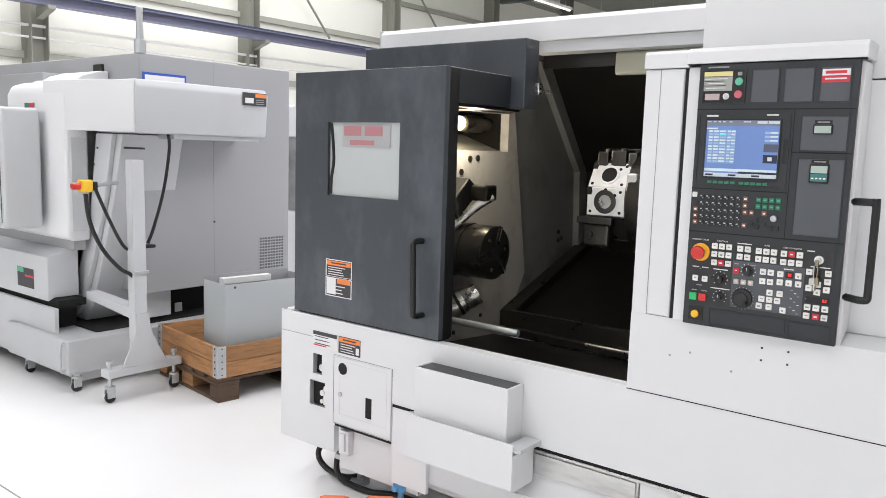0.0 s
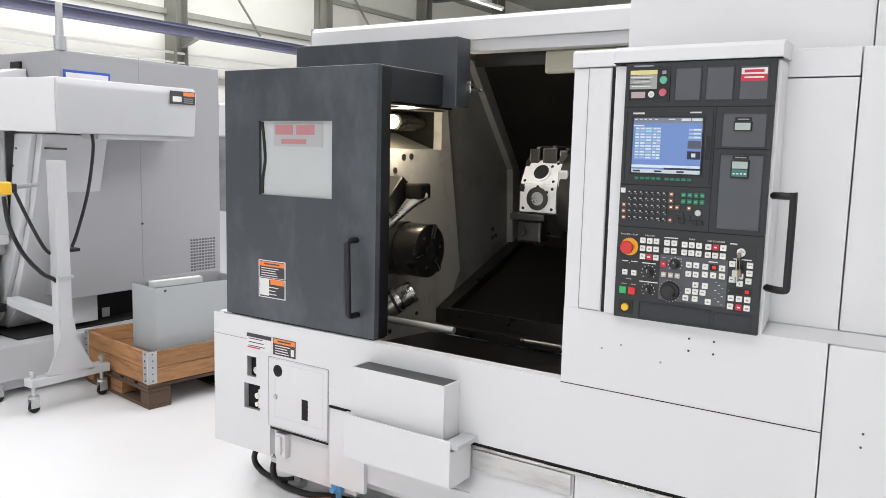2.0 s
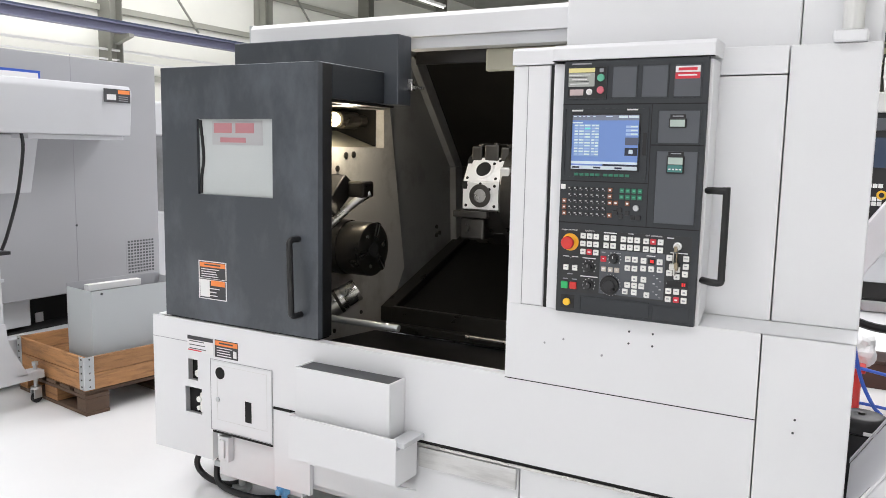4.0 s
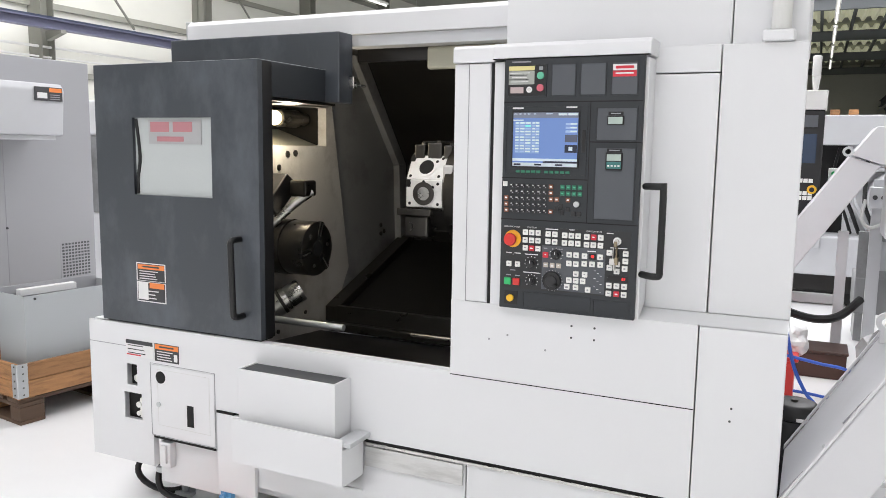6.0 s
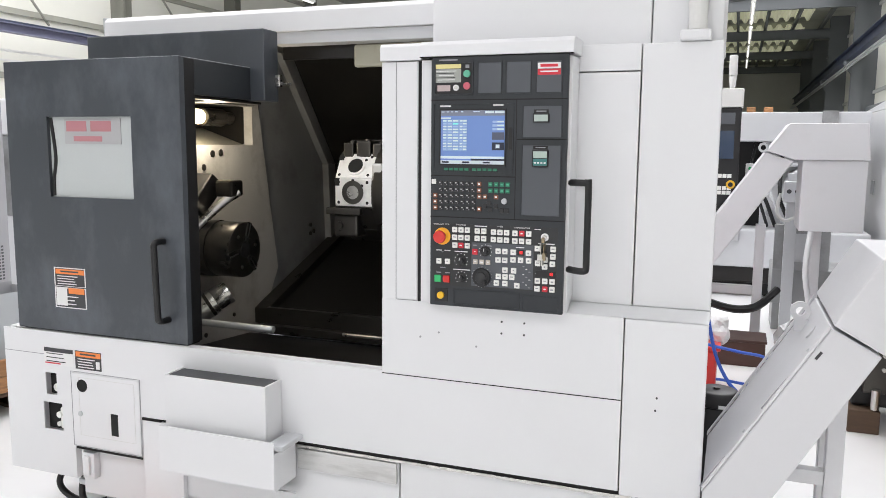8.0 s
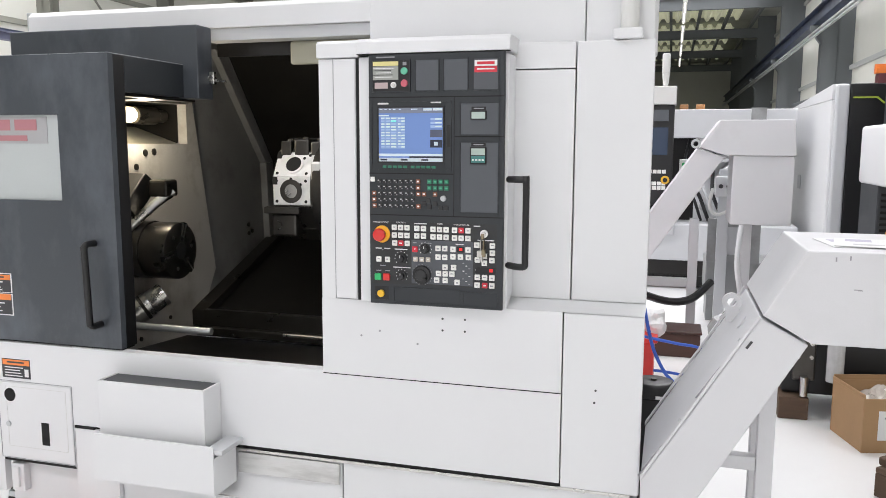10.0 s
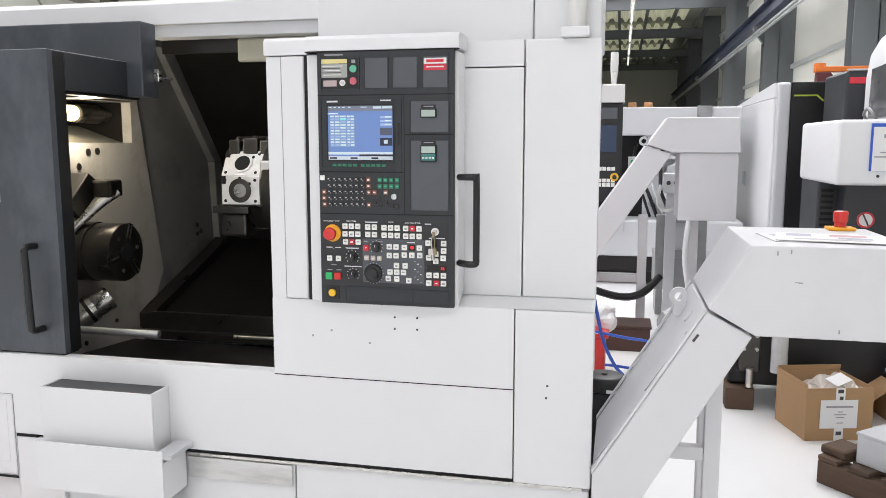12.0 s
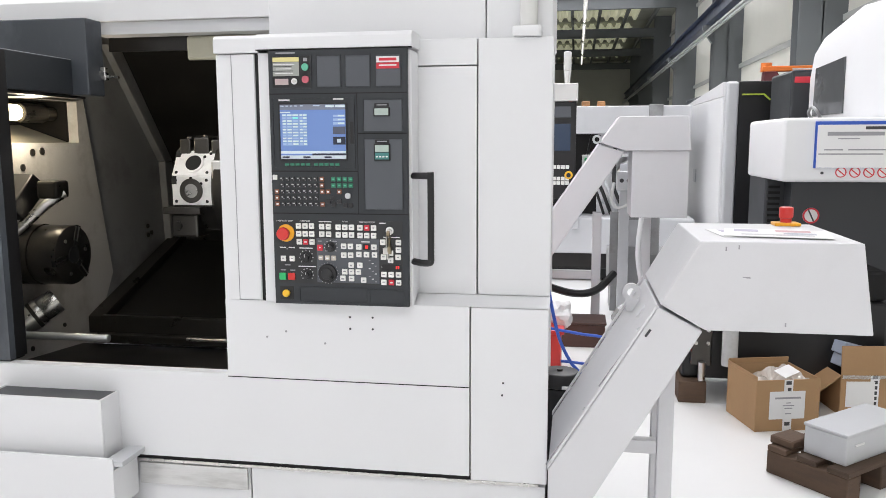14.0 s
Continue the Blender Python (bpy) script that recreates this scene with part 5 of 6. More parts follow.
part("tank_foot", box(-5.2, -4.63, 2.26, 3.5, 0.045, 0.1095, 0.004), GREYWHITE, tank)
part("tank_handle", tube([(-4.62, 2.16, 0.30), (-4.62, 2.135, 0.30), (-4.62, 2.135, 0.14), (-4.62, 2.16, 0.14)], 0.008, 8, 4), GREYWHITE, tank)
# black sheet laid on the tank for the dark space behind it
part("tank_top_shade", box(-5.3, -4.68, 2.40, 3.6, 0.3255, 0.335, 0.002), GAP, tank)
caster(tank, -4.59, 2.215, 0.06)
caster(tank, -5.2, 2.215, 0.06)
caster(tank, -4.68, 3.4, 0.06)

# ---------------------------------------------------------------- pallet with collar and the sheet metal bin
PM = pose(-3.775, 2.66, 0, 0, 0, -8)


def pbox(u0, u1, v0, v1, z0, z1, r=0.003):
    """u runs to the west from the pallet's corner, v away from it."""
    return box(-u1, -u0, v0, v1, z0, z1, r, 1, PM)


pallet = thing("pallet", (-3.9, 3.2, 0), "weathered wooden pallet on the white floor", "pallet")
for v0, v1 in ((0.0, 0.145), (0.528, 0.673), (1.055, 1.2)):
    part("bottom_board", pbox(0, 0.8, v0, v1, 0.0, 0.022), OLDWOOD, pallet)
    for u0, u1 in ((0.0, 0.1), (0.33, 0.475), (0.70, 0.8)):
        part("block", pbox(u0 + 0.001, u1, v0 + 0.001, v1 - 0.001, 0.0225, 0.10), OLDWOOD if (u0 + v0) < 0.2 else WOOD, pallet)
    part("stringer", pbox(0, 0.8, v0, v1, 0.1005, 0.122), OLDWOOD, pallet)
for k in range(5):
    part("deck_board", pbox(0.01 + k * 0.165, 0.13 + k * 0.165, 0, 1.2, 0.1225, 0.144), OLDWOOD, pallet)
part("front_board", pbox(0, 0.8, -0.001, 0.09, 0.1445, 0.1475), WOOD, pallet)
collar = thing("pallet_collar", (-3.9, 3.2, 0.145), "pine pallet collar with galvanised hinged corners", "pallet collar")
for z0, z1 in ((0.149, 0.243), (0.246, 0.341)):
    part("board", pbox(0, 0.8, 0, 0.02, z0, z1), WOOD, collar)
    part("board", pbox(0, 0.02, 0.021, 1.18, z0, z1), WOOD, collar)
    part("board", pbox(0.78, 0.8, 0.021, 1.18, z0, z1), WOOD, collar)
    part("board", pbox(0, 0.8, 1.181, 1.2, z0, z1), WOOD, collar)
for u0, u1, v0, v1 in ((-0.004, 0.055, -0.004, -0.0005), (-0.004, -0.0005, 0.0, 0.055), (0.75, 0.804, -0.004, -0.0005), (0.8005, 0.804, 0.0, 0.055)):
    h = part("corner_plate", pbox(u0, u1, v0, v1, 0.152, 0.345, 0.001), GALV, collar, "galvanised corner hinge plate")
    for z in (0.17, 0.21, 0.25, 0.29, 0.33):
        c = PM @ Vector((-(u0 + u1) / 2, (v0 + v1) / 2, z))
        part("rivet", cyl(c - Vector((0.0045, 0.0045, 0)), c + Vector((0.003, 0.003, 0)), 0.005, seg=8), DARKSTEEL, h)
part("hinge_pin", cyl(PM @ Vector((0.005, -0.005, 0.155)), PM @ Vector((0.005, -0.005, 0.342)), 0.006, seg=10), GALV, collar)
bin_ = thing("sheet_metal_bin", (-3.95, 3.0, 0.145), "open grey sheet metal bin standing in the collar", "bin")
part("front_wall", pbox(0.08, 0.083, 0.10, 0.72, 0.146, 0.70, 0.001), BINGREY, bin_)
part("side_wall", pbox(0.0835, 0.36, 0.10, 0.103, 0.146, 0.70, 0.001), BINGREY, bin_)
# far side, back and bottom take a darker grey than the near walls
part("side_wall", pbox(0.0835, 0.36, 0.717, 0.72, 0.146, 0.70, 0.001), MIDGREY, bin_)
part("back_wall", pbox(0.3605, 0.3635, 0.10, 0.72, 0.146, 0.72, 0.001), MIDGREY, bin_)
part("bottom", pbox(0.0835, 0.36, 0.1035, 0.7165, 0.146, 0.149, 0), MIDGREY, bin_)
for v in (0.16, 0.66):
    p = PM @ Vector((-0.079, v, 0.68))
    part("rivet", cyl(p, p + Vector((0.006, 0, 0)), 0.007, seg=10), INK, bin_)
part("inner_bracket", pbox(0.30, 0.35, 0.2, 0.55, 0.66, 0.70, 0.002), PAPER, bin_)
single("folded_sheet", pbox(0.45, 0.74, 0.1, 0.5, 0.146, 0.165, 0.004), PAPER, "crumpled white sheet lying in the collar", "packing sheet")
bb = thing("storage_crate", (-4.5, 4.9, 0), "blue plastic crate on the floor behind the machines", "crate")
part("crate_body", box(-4.9, -4.35, 4.6, 5.1, 0, 0.36, 0.02), BLUE, bb)
part("crate_rim", box(-4.93, -4.32, 4.57, 5.13, 0.361, 0.39, 0.01), BLUE, bb)
wm = thing("machine_cabinet", (-6.3, 5.8, 0), "white machine cabinet with a dark band, far behind", "machine")
part("cabinet_body", box(-7.2, -5.4, 5.2, 6.4, 0.25, 0.9, 0.02), WHITE, wm)
part("cabinet_body", box(-7.2, -5.45, 5.2, 6.4, 0.90, 1.62, 0.0), INNERGREY, wm)
part("cabinet_top", box(-7.2, -5.4, 5.2, 6.4, 1.6205, 1.95, 0.02), WHITE, wm)
part("plinth", box(-7.1, -5.5, 5.3, 6.3, 0, 0.2495, 0), GAP, wm)

# ---------------------------------------------------------------- hoses and wedges by the machine's left end
single("hose", tube([(-2.58, 2.45, 0.19), (-2.60, 2.38, 0.10), (-2.565, 2.39, 0.03), (-2.44, 2.39, 0.016), (-2.37, 2.45, 0.03), (-2.33, 2.55, 0.10)], 0.014, 10, 8), BLACK, "black rubber hose curling on the floor", "hose", smooth=True)
single("hose", tube([(-2.43, 2.42, 0.19), (-2.45, 2.36, 0.12), (-2.42, 2.35, 0.03), (-2.24, 2.35, 0.016), (-2.13, 2.40, 0.016), (-1.95, 2.42, 0.016), (-1.8, 2.45, 0.016)], 0.014, 10, 8), BLACK, "black rubber hose curling on the floor", "hose", smooth=True)
valve = thing("drain_valve", (-1.99, F + 0.02, 0.0), "pale blue drain valve on a standing pipe", "valve")
part("valve_body", merge(cyl((-1.99, F + 0.03, 0.0), (-1.99, F + 0.03, 0.15), 0.013, seg=16), box(-2.015, -1.965, F + 0.005, F + 0.045, 0.12, 0.165, 0.006)), BLUECAP, valve)
part("valve_cap", cyl((-1.99, F - 0.015, 0.14), (-1.99, F + 0.005, 0.14), 0.013, seg=16), BLUECAP, valve)
for x, y in ((-2.15, 2.04), (-2.0, 2.165)):
    wt = pose(x, y, 0, 0, 0, 38)
    w = thing("wheel_wedge", (x, y, 0), "bright orange plastic wedge on the floor", "wedge", "orange wedges")
    body = prism([(-0.07, 0.0), (-0.07, 0.07), (-0.01, 0.105), (0.06, 0.105), (0.06, 0.0)], 'x', -0.062, 0.062, 0.008)
    body.transform(wt)
    part("wedge_body", body, mat("orange_plastic", (0.85, 0.16, 0.05), 0.45), w)
    part("wedge_top", box(-0.048, 0.048, 0.0, 0.05, 0.1052, 0.11, 0.002, 1, wt), mat("coral_plastic", (0.85, 0.2, 0.08), 0.5), w)

# ---------------------------------------------------------------- chip conveyor of the white turning centre
cv = thing("chip_conveyor", (0.5, 2.45, 0), "pale grey chip conveyor rising to a boxy head", "chip conveyor")
part("head", prism([(0.375, 1.085), (0.482, 1.272), (0.918, 1.272), (0.957, 1.012), (0.505, 1.012)], 'y', 2.20, 2.72, 0.004), CONVEYOR, cv)
part("trunk", prism([(0.06, 0.24), (0.06, 0.556), (0.372, 1.075), (0.50, 1.005), (0.068, 0.24)], 'y', 2.215, 2.70, 0.004), CONVEYOR, cv)
part("trunk_flange", prism([(0.058, 0.556), (0.058, 0.570), (0.366, 1.084), (0.371, 1.076)], 'y', 2.207, 2.222, 0.002), CONVEYOR, cv)
part("trunk_flange", prism([(0.058, 0.556), (0.058, 0.570), (0.366, 1.084), (0.371, 1.076)], 'y', 2.693, 2.708, 0.002), CONVEYOR, cv)
SL = Vector((0.527, 0.875)).normalized()
for k in range(4):
    d = 0.48 + k * 0.15
    x, z = -0.155 + SL.x * d, 0.20 + SL.y * d
    part("fixing_bolt", cyl((x, 2.25, z), (x - 0.006, 2.25, z + 0.004), 0.0055, seg=8), GALV, cv)
    if k in (0, 2):
        part("scuff", box(-0.003, 0.003, 2.226, 2.229, -0.06, 0.06, 0, 1, pose(x - 0.006, 0, z + 0.004, 0, 33, 0)), GREYINK, cv)
part("lifting_eye", ring((0.318, 2.535, 1.055), (0.318, 2.55, 1.055), 0.030, 0.014, 24), CONVEYOR, cv)
part("eye_lug", box(0.30, 0.345, 2.536, 2.549, 0.99, 1.03, 0.002), CONVEYOR, cv)
part("cover_cap", cyl((0.340, 2.40, 1.019), (0.335, 2.40, 1.0225), 0.022, seg=20), CONVEYOR, cv)
part("slot", box(-0.0035, 0.0035, 2.2125, 2.2145, -0.013, 0.013, 0, 1, pose(0.345, 0, 0.995, 0, 33, 0)), INK, cv)
for u, w in ((0.60, 0.02), (0.61, 0.012)):
    part("scratch", box(u, u + w, 2.1988, 2.1998, 1.165 + w * 0.2, 1.1675 + w * 0.2, 0), GREYINK, cv)
for x, z in ((0.55, 1.245), (0.585, 1.25), (0.72, 1.03)):
    part("chip_mark", box(x, x + 0.004, 2.1988, 2.1998, z, z + 0.012, 0), GREYINK, cv)
leg = part("leg", box(0.405, 0.455, 2.42, 2.47, 0.0, 0.86, 0.003), CONVEYOR, cv)
part("leg_foot", box(0.36, 0.50, 2.38, 2.51, 0.0, 0.012, 0.002), CONVEYOR, leg)
part("leg_brace", box(0.16, 0.404, 2.425, 2.465, 0.54, 0.585, 0.003), CONVEYOR, cv)
part("rear_leg", box(0.405, 0.455, 2.62, 2.67, 0.0, 0.86, 0.003), CONVEYOR, cv)
es = part("stop_base", box(0.785, 0.868, 2.64, 2.705, 1.2725, 1.283, 0.003), AMBER, cv, "amber base of the stop button")
part("stop_button", merge(cyl((0.826, 2.672, 1.283), (0.826, 2.672, 1.297), 0.018, seg=24), cyl((0.826, 2.672, 1.297), (0.826, 2.672, 1.335), 0.0225, seg=28, bev=0.005)), RED, es, "red emergency stop button", smooth=True)
for k, (x, y, a, m) in enumerate(((0.70, 2.42, 6, PAPER), (0.73, 2.39, -10, PAPER))):
    p = thing("leaflet", (x, y, 1.2725 + k * 0.004), "printed paper leaflet lying on the conveyor head", "leaflet", "leaflets")
    part("sheet", box(-0.15, 0.15, -0.105, 0.105, 1.2728 + k * 0.003, 1.2742 + k * 0.003, 0, 1, pose(x, y, 0, 0, 0, a)), m, p)
    for i, (u, v, w, h) in enumerate(((-0.12, 0.02, 0.07, 0.06), (0.0, 0.03, 0.1, 0.05), (-0.1, -0.07, 0.2, 0.03), (0.02, -0.03, 0.09, 0.04))):
        part("print", box(u, u + w, v, v + h, 1.2744 + k * 0.003, 1.2747 + k * 0.003, 0, 1, pose(x, y, 0, 0, 0, a)), mat("leaflet_print", ((0.45, 0.42, 0.55), (0.6, 0.35, 0.38), (0.5, 0.5, 0.52), (0.4, 0.42, 0.5))[i], 0.4), p)
single("cable_bundle", merge(*[tube([(0.13 + 0.02 * k, 2.5, 0.012), (0.10 + 0.02 * k, 2.55, 0.2), (0.14 + 0.015 * k, 2.6, 0.36), (0.19 + 0.01 * k, 2.66, 0.2), (0.2 + 0.02 * k, 2.7, 0.012)], 0.011, 8, 5) for k in range(3)]), BLACK, "loop of black cables behind the conveyor", "cables", smooth=True)
pump = thing("pump_cover", (0.08, 2.95, 0), "round black pump cover beside the machine", "pump")
part("pump_body", cyl((0.08, 2.95, 0.0), (0.08, 2.95, 0.60), 0.085, seg=32, bev=0.01), BLACK, pump, smooth=True)
part("pump_lid", cyl((0.08, 2.95, 0.60), (0.08, 2.95, 0.655), 0.092, 0.078, seg=32, bev=0.012), BLACK, pump, smooth=True)
part("lid_knob", cyl((0.08, 2.95, 0.655), (0.08, 2.95, 0.662), 0.012, seg=12), DARKSTEEL, pump)
part("pump_label", box(0.09, 0.155, 2.858, 2.861, 0.605, 0.618, 0.001), PAPER, pump)

# ---------------------------------------------------------------- the row behind, to the east
c2 = thing("chip_conveyor", (0.8, 6.25, 0), "pale chip conveyor with a hanging chip box, further back", "chip conveyor")
part("head", prism([(0.46, 1.545), (0.60, 1.742), (1.10, 1.742), (1.125, 1.485), (0.645, 1.485)], 'y', 6.0, 6.5, 0.005), CONVEYOR, c2)
part("trunk", prism([(-0.35, 0.35), (0.45, 1.535), (0.64, 1.475), (-0.10, 0.35)], 'y', 6.02, 6.48, 0.005), CONVEYOR, c2)
part("chip_hopper", box(0.70, 1.115, 6.02, 6.5, 0.98, 1.484, 0.004), CONVEYOR, c2)
part("lifting_eye", ring((0.435, 6.0, 1.57), (0.435, 6.02, 1.57), 0.035, 0.018), GALV, c2)
for x in (0.42, 0.80):
    part("leg", box(x, x + 0.07, 6.2, 6.27, 0.0, 1.0, 0.004), CONVEYOR, c2)
    part("leg_foot", box(x - 0.03, x + 0.10, 6.15, 6.32, 0.0, 0.14, 0.01), CONVEYOR, c2)
part("cross_bar", box(-0.3, 0.419, 6.21, 6.26, 0.46, 0.53, 0.004), CONVEYOR, c2)
part("drain_pipe", tube([(0.78, 6.0, 0.98), (0.76, 5.98, 0.7), (0.80, 5.98, 0.4), (0.78, 6.0, 0.1)], 0.02, 10, 6), WHITE, c2, smooth=True)
pd = thing("control_pendant", (0.1, 6.6, 0), "tall black machine control pendant with a pale cap", "control panel")
part("pendant_body", box(-0.25, 0.245, 6.5, 6.7, 1.10, 1.90, 0.01), BLACK, pd)
part("pendant_cap", box(-0.26, 0.255, 6.48, 6.72, 1.901, 2.045, 0.008), WARM_WHITE, pd)
part("pendant_screen", box(-0.05, 0.2, 6.494, 6.499, 1.50, 1.72, 0.002), mat("dim_screen", (0.03, 0.05, 0.09), 0.15), pd)
part("display_strip", box(-0.05, 0.2, 6.494, 6.499, 1.77, 1.86, 0.002), PANEL_INSET, pd)
for r in range(3):
    for c in range(5):
        part("key", box(0.02 + c * 0.036, 0.05 + c * 0.036, 6.493, 6.499, 1.22 + r * 0.036 + (0.06 if r == 2 else 0), 1.25 + r * 0.036 + (0.06 if r == 2 else 0), 0), KEYWHITE, pd)
part("stop_plate", cyl((0.19, 6.492, 1.30), (0.19, 6.499, 1.30), 0.034, seg=24), YELLOW, pd)
part("stop_button", cyl((0.19, 6.47, 1.30), (0.19, 6.492, 1.30), 0.018, seg=20), BLACK, pd)
part("pendant_post", cyl((-0.1, 6.6, 0.0), (-0.1, 6.6, 1.10), 0.05, seg=16), BLACK, pd)
part("signal_lamp", merge(cyl((0.165, 6.6, 2.046), (0.165, 6.6, 2.15), 0.018, 0.03, seg=16), cyl((0.165, 6.6, 2.15), (0.165, 6.6, 2.31), 0.032, seg=16, bev=0.01)), WARM_WHITE, pd, "white signal lamp", smooth=True)
bs = part("button_strip", box(0.30, 0.37, 6.8, 6.9, 1.15, 1.46, 0.004), PAPER, pd)
for k, m in enumerate((GREEN, RED, KEYDARK, GREEN, KEYDARK)):
    part("button", cyl((0.335, 6.79, 1.42 - k * 0.055), (0.335, 6.80, 1.42 - k * 0.055), 0.016, seg=14), m, bs)
gm = thing("machine_tool", (1.0, 9.4, 0), "long pale grey machine, its bay's shade a black block", "machine")
part("top_beam", box(-0.2, 1.60, 8.8, 10.6, 1.62, 1.92, 0.01), GREYWHITE, gm)
part("beam_block", box(1.15, 1.30, 8.77, 8.80, 1.80, 1.93, 0.004), INNERGREY, gm)
# solid black block stands in for the shaded bay
part("bay_shade", box(-0.1, 0.62, 9.2, 10.5, 0.7, 1.619, 0), GAP, gm)
part("bay_panel", box(0.625, 1.6, 9.2, 9.25, 0.7, 1.619, 0.004), WHITE, gm)
part("bay_tray", box(0.66, 1.2, 8.95, 9.199, 1.36, 1.40, 0.006), GREYWHITE, gm)
for k, (x, z) in enumerate(((0.72, 0.86), (0.9, 0.8), (1.38, 0.9), (1.5, 1.3), (0.8, 1.2))):
    part("pipe_fitting", merge(cyl((x, 9.05, z), (x, 9.2, z), 0.04, seg=16, bev=0.004), cyl((x, 9.02, z), (x, 9.05, z), 0.026, seg=6)), GALV if k % 2 else GREYWHITE, gm, smooth=True)
part("bed", box(-0.2, 1.66, 8.7, 10.6, 0.30, 0.70, 0.02), GREYWHITE, gm)
part("bed_foot", box(-0.15, 1.6, 8.8, 10.5, 0.12, 0.2995, 0.01), INNERDARK, gm)
part("lifting_lug", merge(box(0.30, 0.42, 8.66, 8.70, 0.58, 0.70, 0.006), ring((0.36, 8.66, 0.72), (0.36, 8.70, 0.72), 0.06, 0.03)), GREYWHITE, gm)
part("spindle_housing", cyl((1.12, 8.75, 1.08), (1.12, 9.19, 1.08), 0.30, seg=40, bev=0.02), GREYWHITE, gm, "round pale spindle housing", smooth=True)
part("housing_ring", ring((1.12, 8.75, 1.08), (1.12, 8.72, 1.08), 0.20, 0.14, 36), MIDGREY, gm)
for k in range(6):
    part("housing_bolt", cyl((1.12 + 0.25 * math.cos(k * 1.047), 8.735, 1.08 + 0.25 * math.sin(k * 1.047)), (1.12 + 0.25 * math.cos(k * 1.047), 8.75, 1.08 + 0.25 * math.sin(k * 1.047)), 0.018, seg=10), INK, gm)
for k in range(4):
    part("bay_hose", tube([(0.55 + k * 0.09, 9.1, 1.6), (0.50 + k * 0.10, 8.9, 1.25 - 0.05 * k), (0.62 + k * 0.07, 8.85, 0.95), (0.70 + k * 0.08, 9.0, 0.72)], 0.016 + 0.004 * (k % 2), 8, 6), GREYWHITE if k == 2 else BLACK, gm, smooth=True)
part("plinth", box(-0.1, 1.6, 8.8, 10.5, 0, 0.119, 0), GAP, gm)
for k in range(2):
    single("wooden_block", box(0.18 + k * 0.17, 0.27 + k * 0.17, 8.95, 9.08, 1.941, 2.0, 0.006), WOOD, "small wooden block lying on the machine beam", "block", "blocks on the beam")
jn = thing("junction_box", (0.72, 6.9, 0), "pale junction box with sockets on a stand", "junction box")
part("box_body", box(0.66, 0.82, 6.85, 6.95, 1.13, 1.30, 0.008), GREYWHITE, jn)
part("box_stand", box(0.69, 0.78, 6.96, 7.0, 0.0, 1.36, 0.004), GREYWHITE, jn)
for dx in (0.70, 0.76):
    part("socket", cyl((dx, 6.84, 1.22), (dx, 6.85, 1.22), 0.018, seg=14), INK, jn)
part("conduit", tube([(0.64, 6.9, 1.2), (0.62, 6.88, 1.05), (0.68, 6.88, 0.98), (0.78, 6.88, 1.02)], 0.014, 8, 6), WARM_WHITE, jn, smooth=True)
mon = thing("old_monitor", (0.95, 7.4, 0), "grey framed monitor lying on a dark bench", "monitor")
part("bench", box(0.62, 1.5, 7.1, 7.7, 0.25, 0.55, 0.01), INNERGREY, mon)
for x in (0.64, 1.42):
    part("bench_leg", box(x, x + 0.06, 7.2, 7.6, 0.0, 0.2495, 0.004), INNERGREY, mon)
part("monitor_frame", plate(0.62, 1.05, 0.555, 0.93, 7.05, 0.05, [(0.70, 0.97, 0.62, 0.86)]), INNERGREY, mon)
part("monitor_glass", box(0.70, 0.97, 7.07, 7.09, 0.62, 0.86, 0), GREYWHITE, mon)
bag = bmesh.new()
bmesh.ops.create_icosphere(bag, subdivisions=3, radius=0.22)
for v in bag.verts:
    v.co *= 1 + 0.28 * noise.noise(v.co * 9)
    v.co.z *= 1.3
bag.transform(Matrix.Translation((0.62, 5.3, 0.27)))
single("plastic_bag", bag, mat("grey_film", (0.2, 0.2, 0.205), 0.15, var=0.4, scale=18, bump=0.6, fine=30, coat=0.5), "crumpled clear plastic bag full of parts", "plastic bag")
cr = thing("parts_crate", (0.0, 5.2, 0), "red plastic crate with a white rag inside", "crate")
part("crate_body", box(-0.28, 0.115, 4.9, 5.35, 0.0, 0.32, 0.015), RED, cr)
part("crate_rim", box(-0.30, 0.135, 4.88, 5.37, 0.321, 0.35, 0.008), RED, cr)
rag = bmesh.new()
bmesh.ops.create_icosphere(rag, subdivisions=3, radius=0.09)
for v in rag.verts:
    v.co *= 1 + 0.5 * noise.noise(v.co * 16)
rag.transform(Matrix.Translation((0.05, 5.1, 0.42)))
single("cleaning_rag", rag, PAPER, "crumpled white rag lying on the crate", "rag")
bx = thing("brown_case", (0.35, 5.75, 0), "dark brown wooden case on the floor", "case")
part("case_body", box(0.10, 0.57, 5.82, 6.12, 0.0, 0.175, 0.008), mat("dark_brown_case", (0.07, 0.03, 0.02), 0.4, var=0.2), bx)
part("case_lid", box(0.09, 0.58, 5.81, 6.13, 0.176, 0.195, 0.006), mat("dark_brown_lid", (0.06, 0.028, 0.02), 0.4, var=0.2), bx)
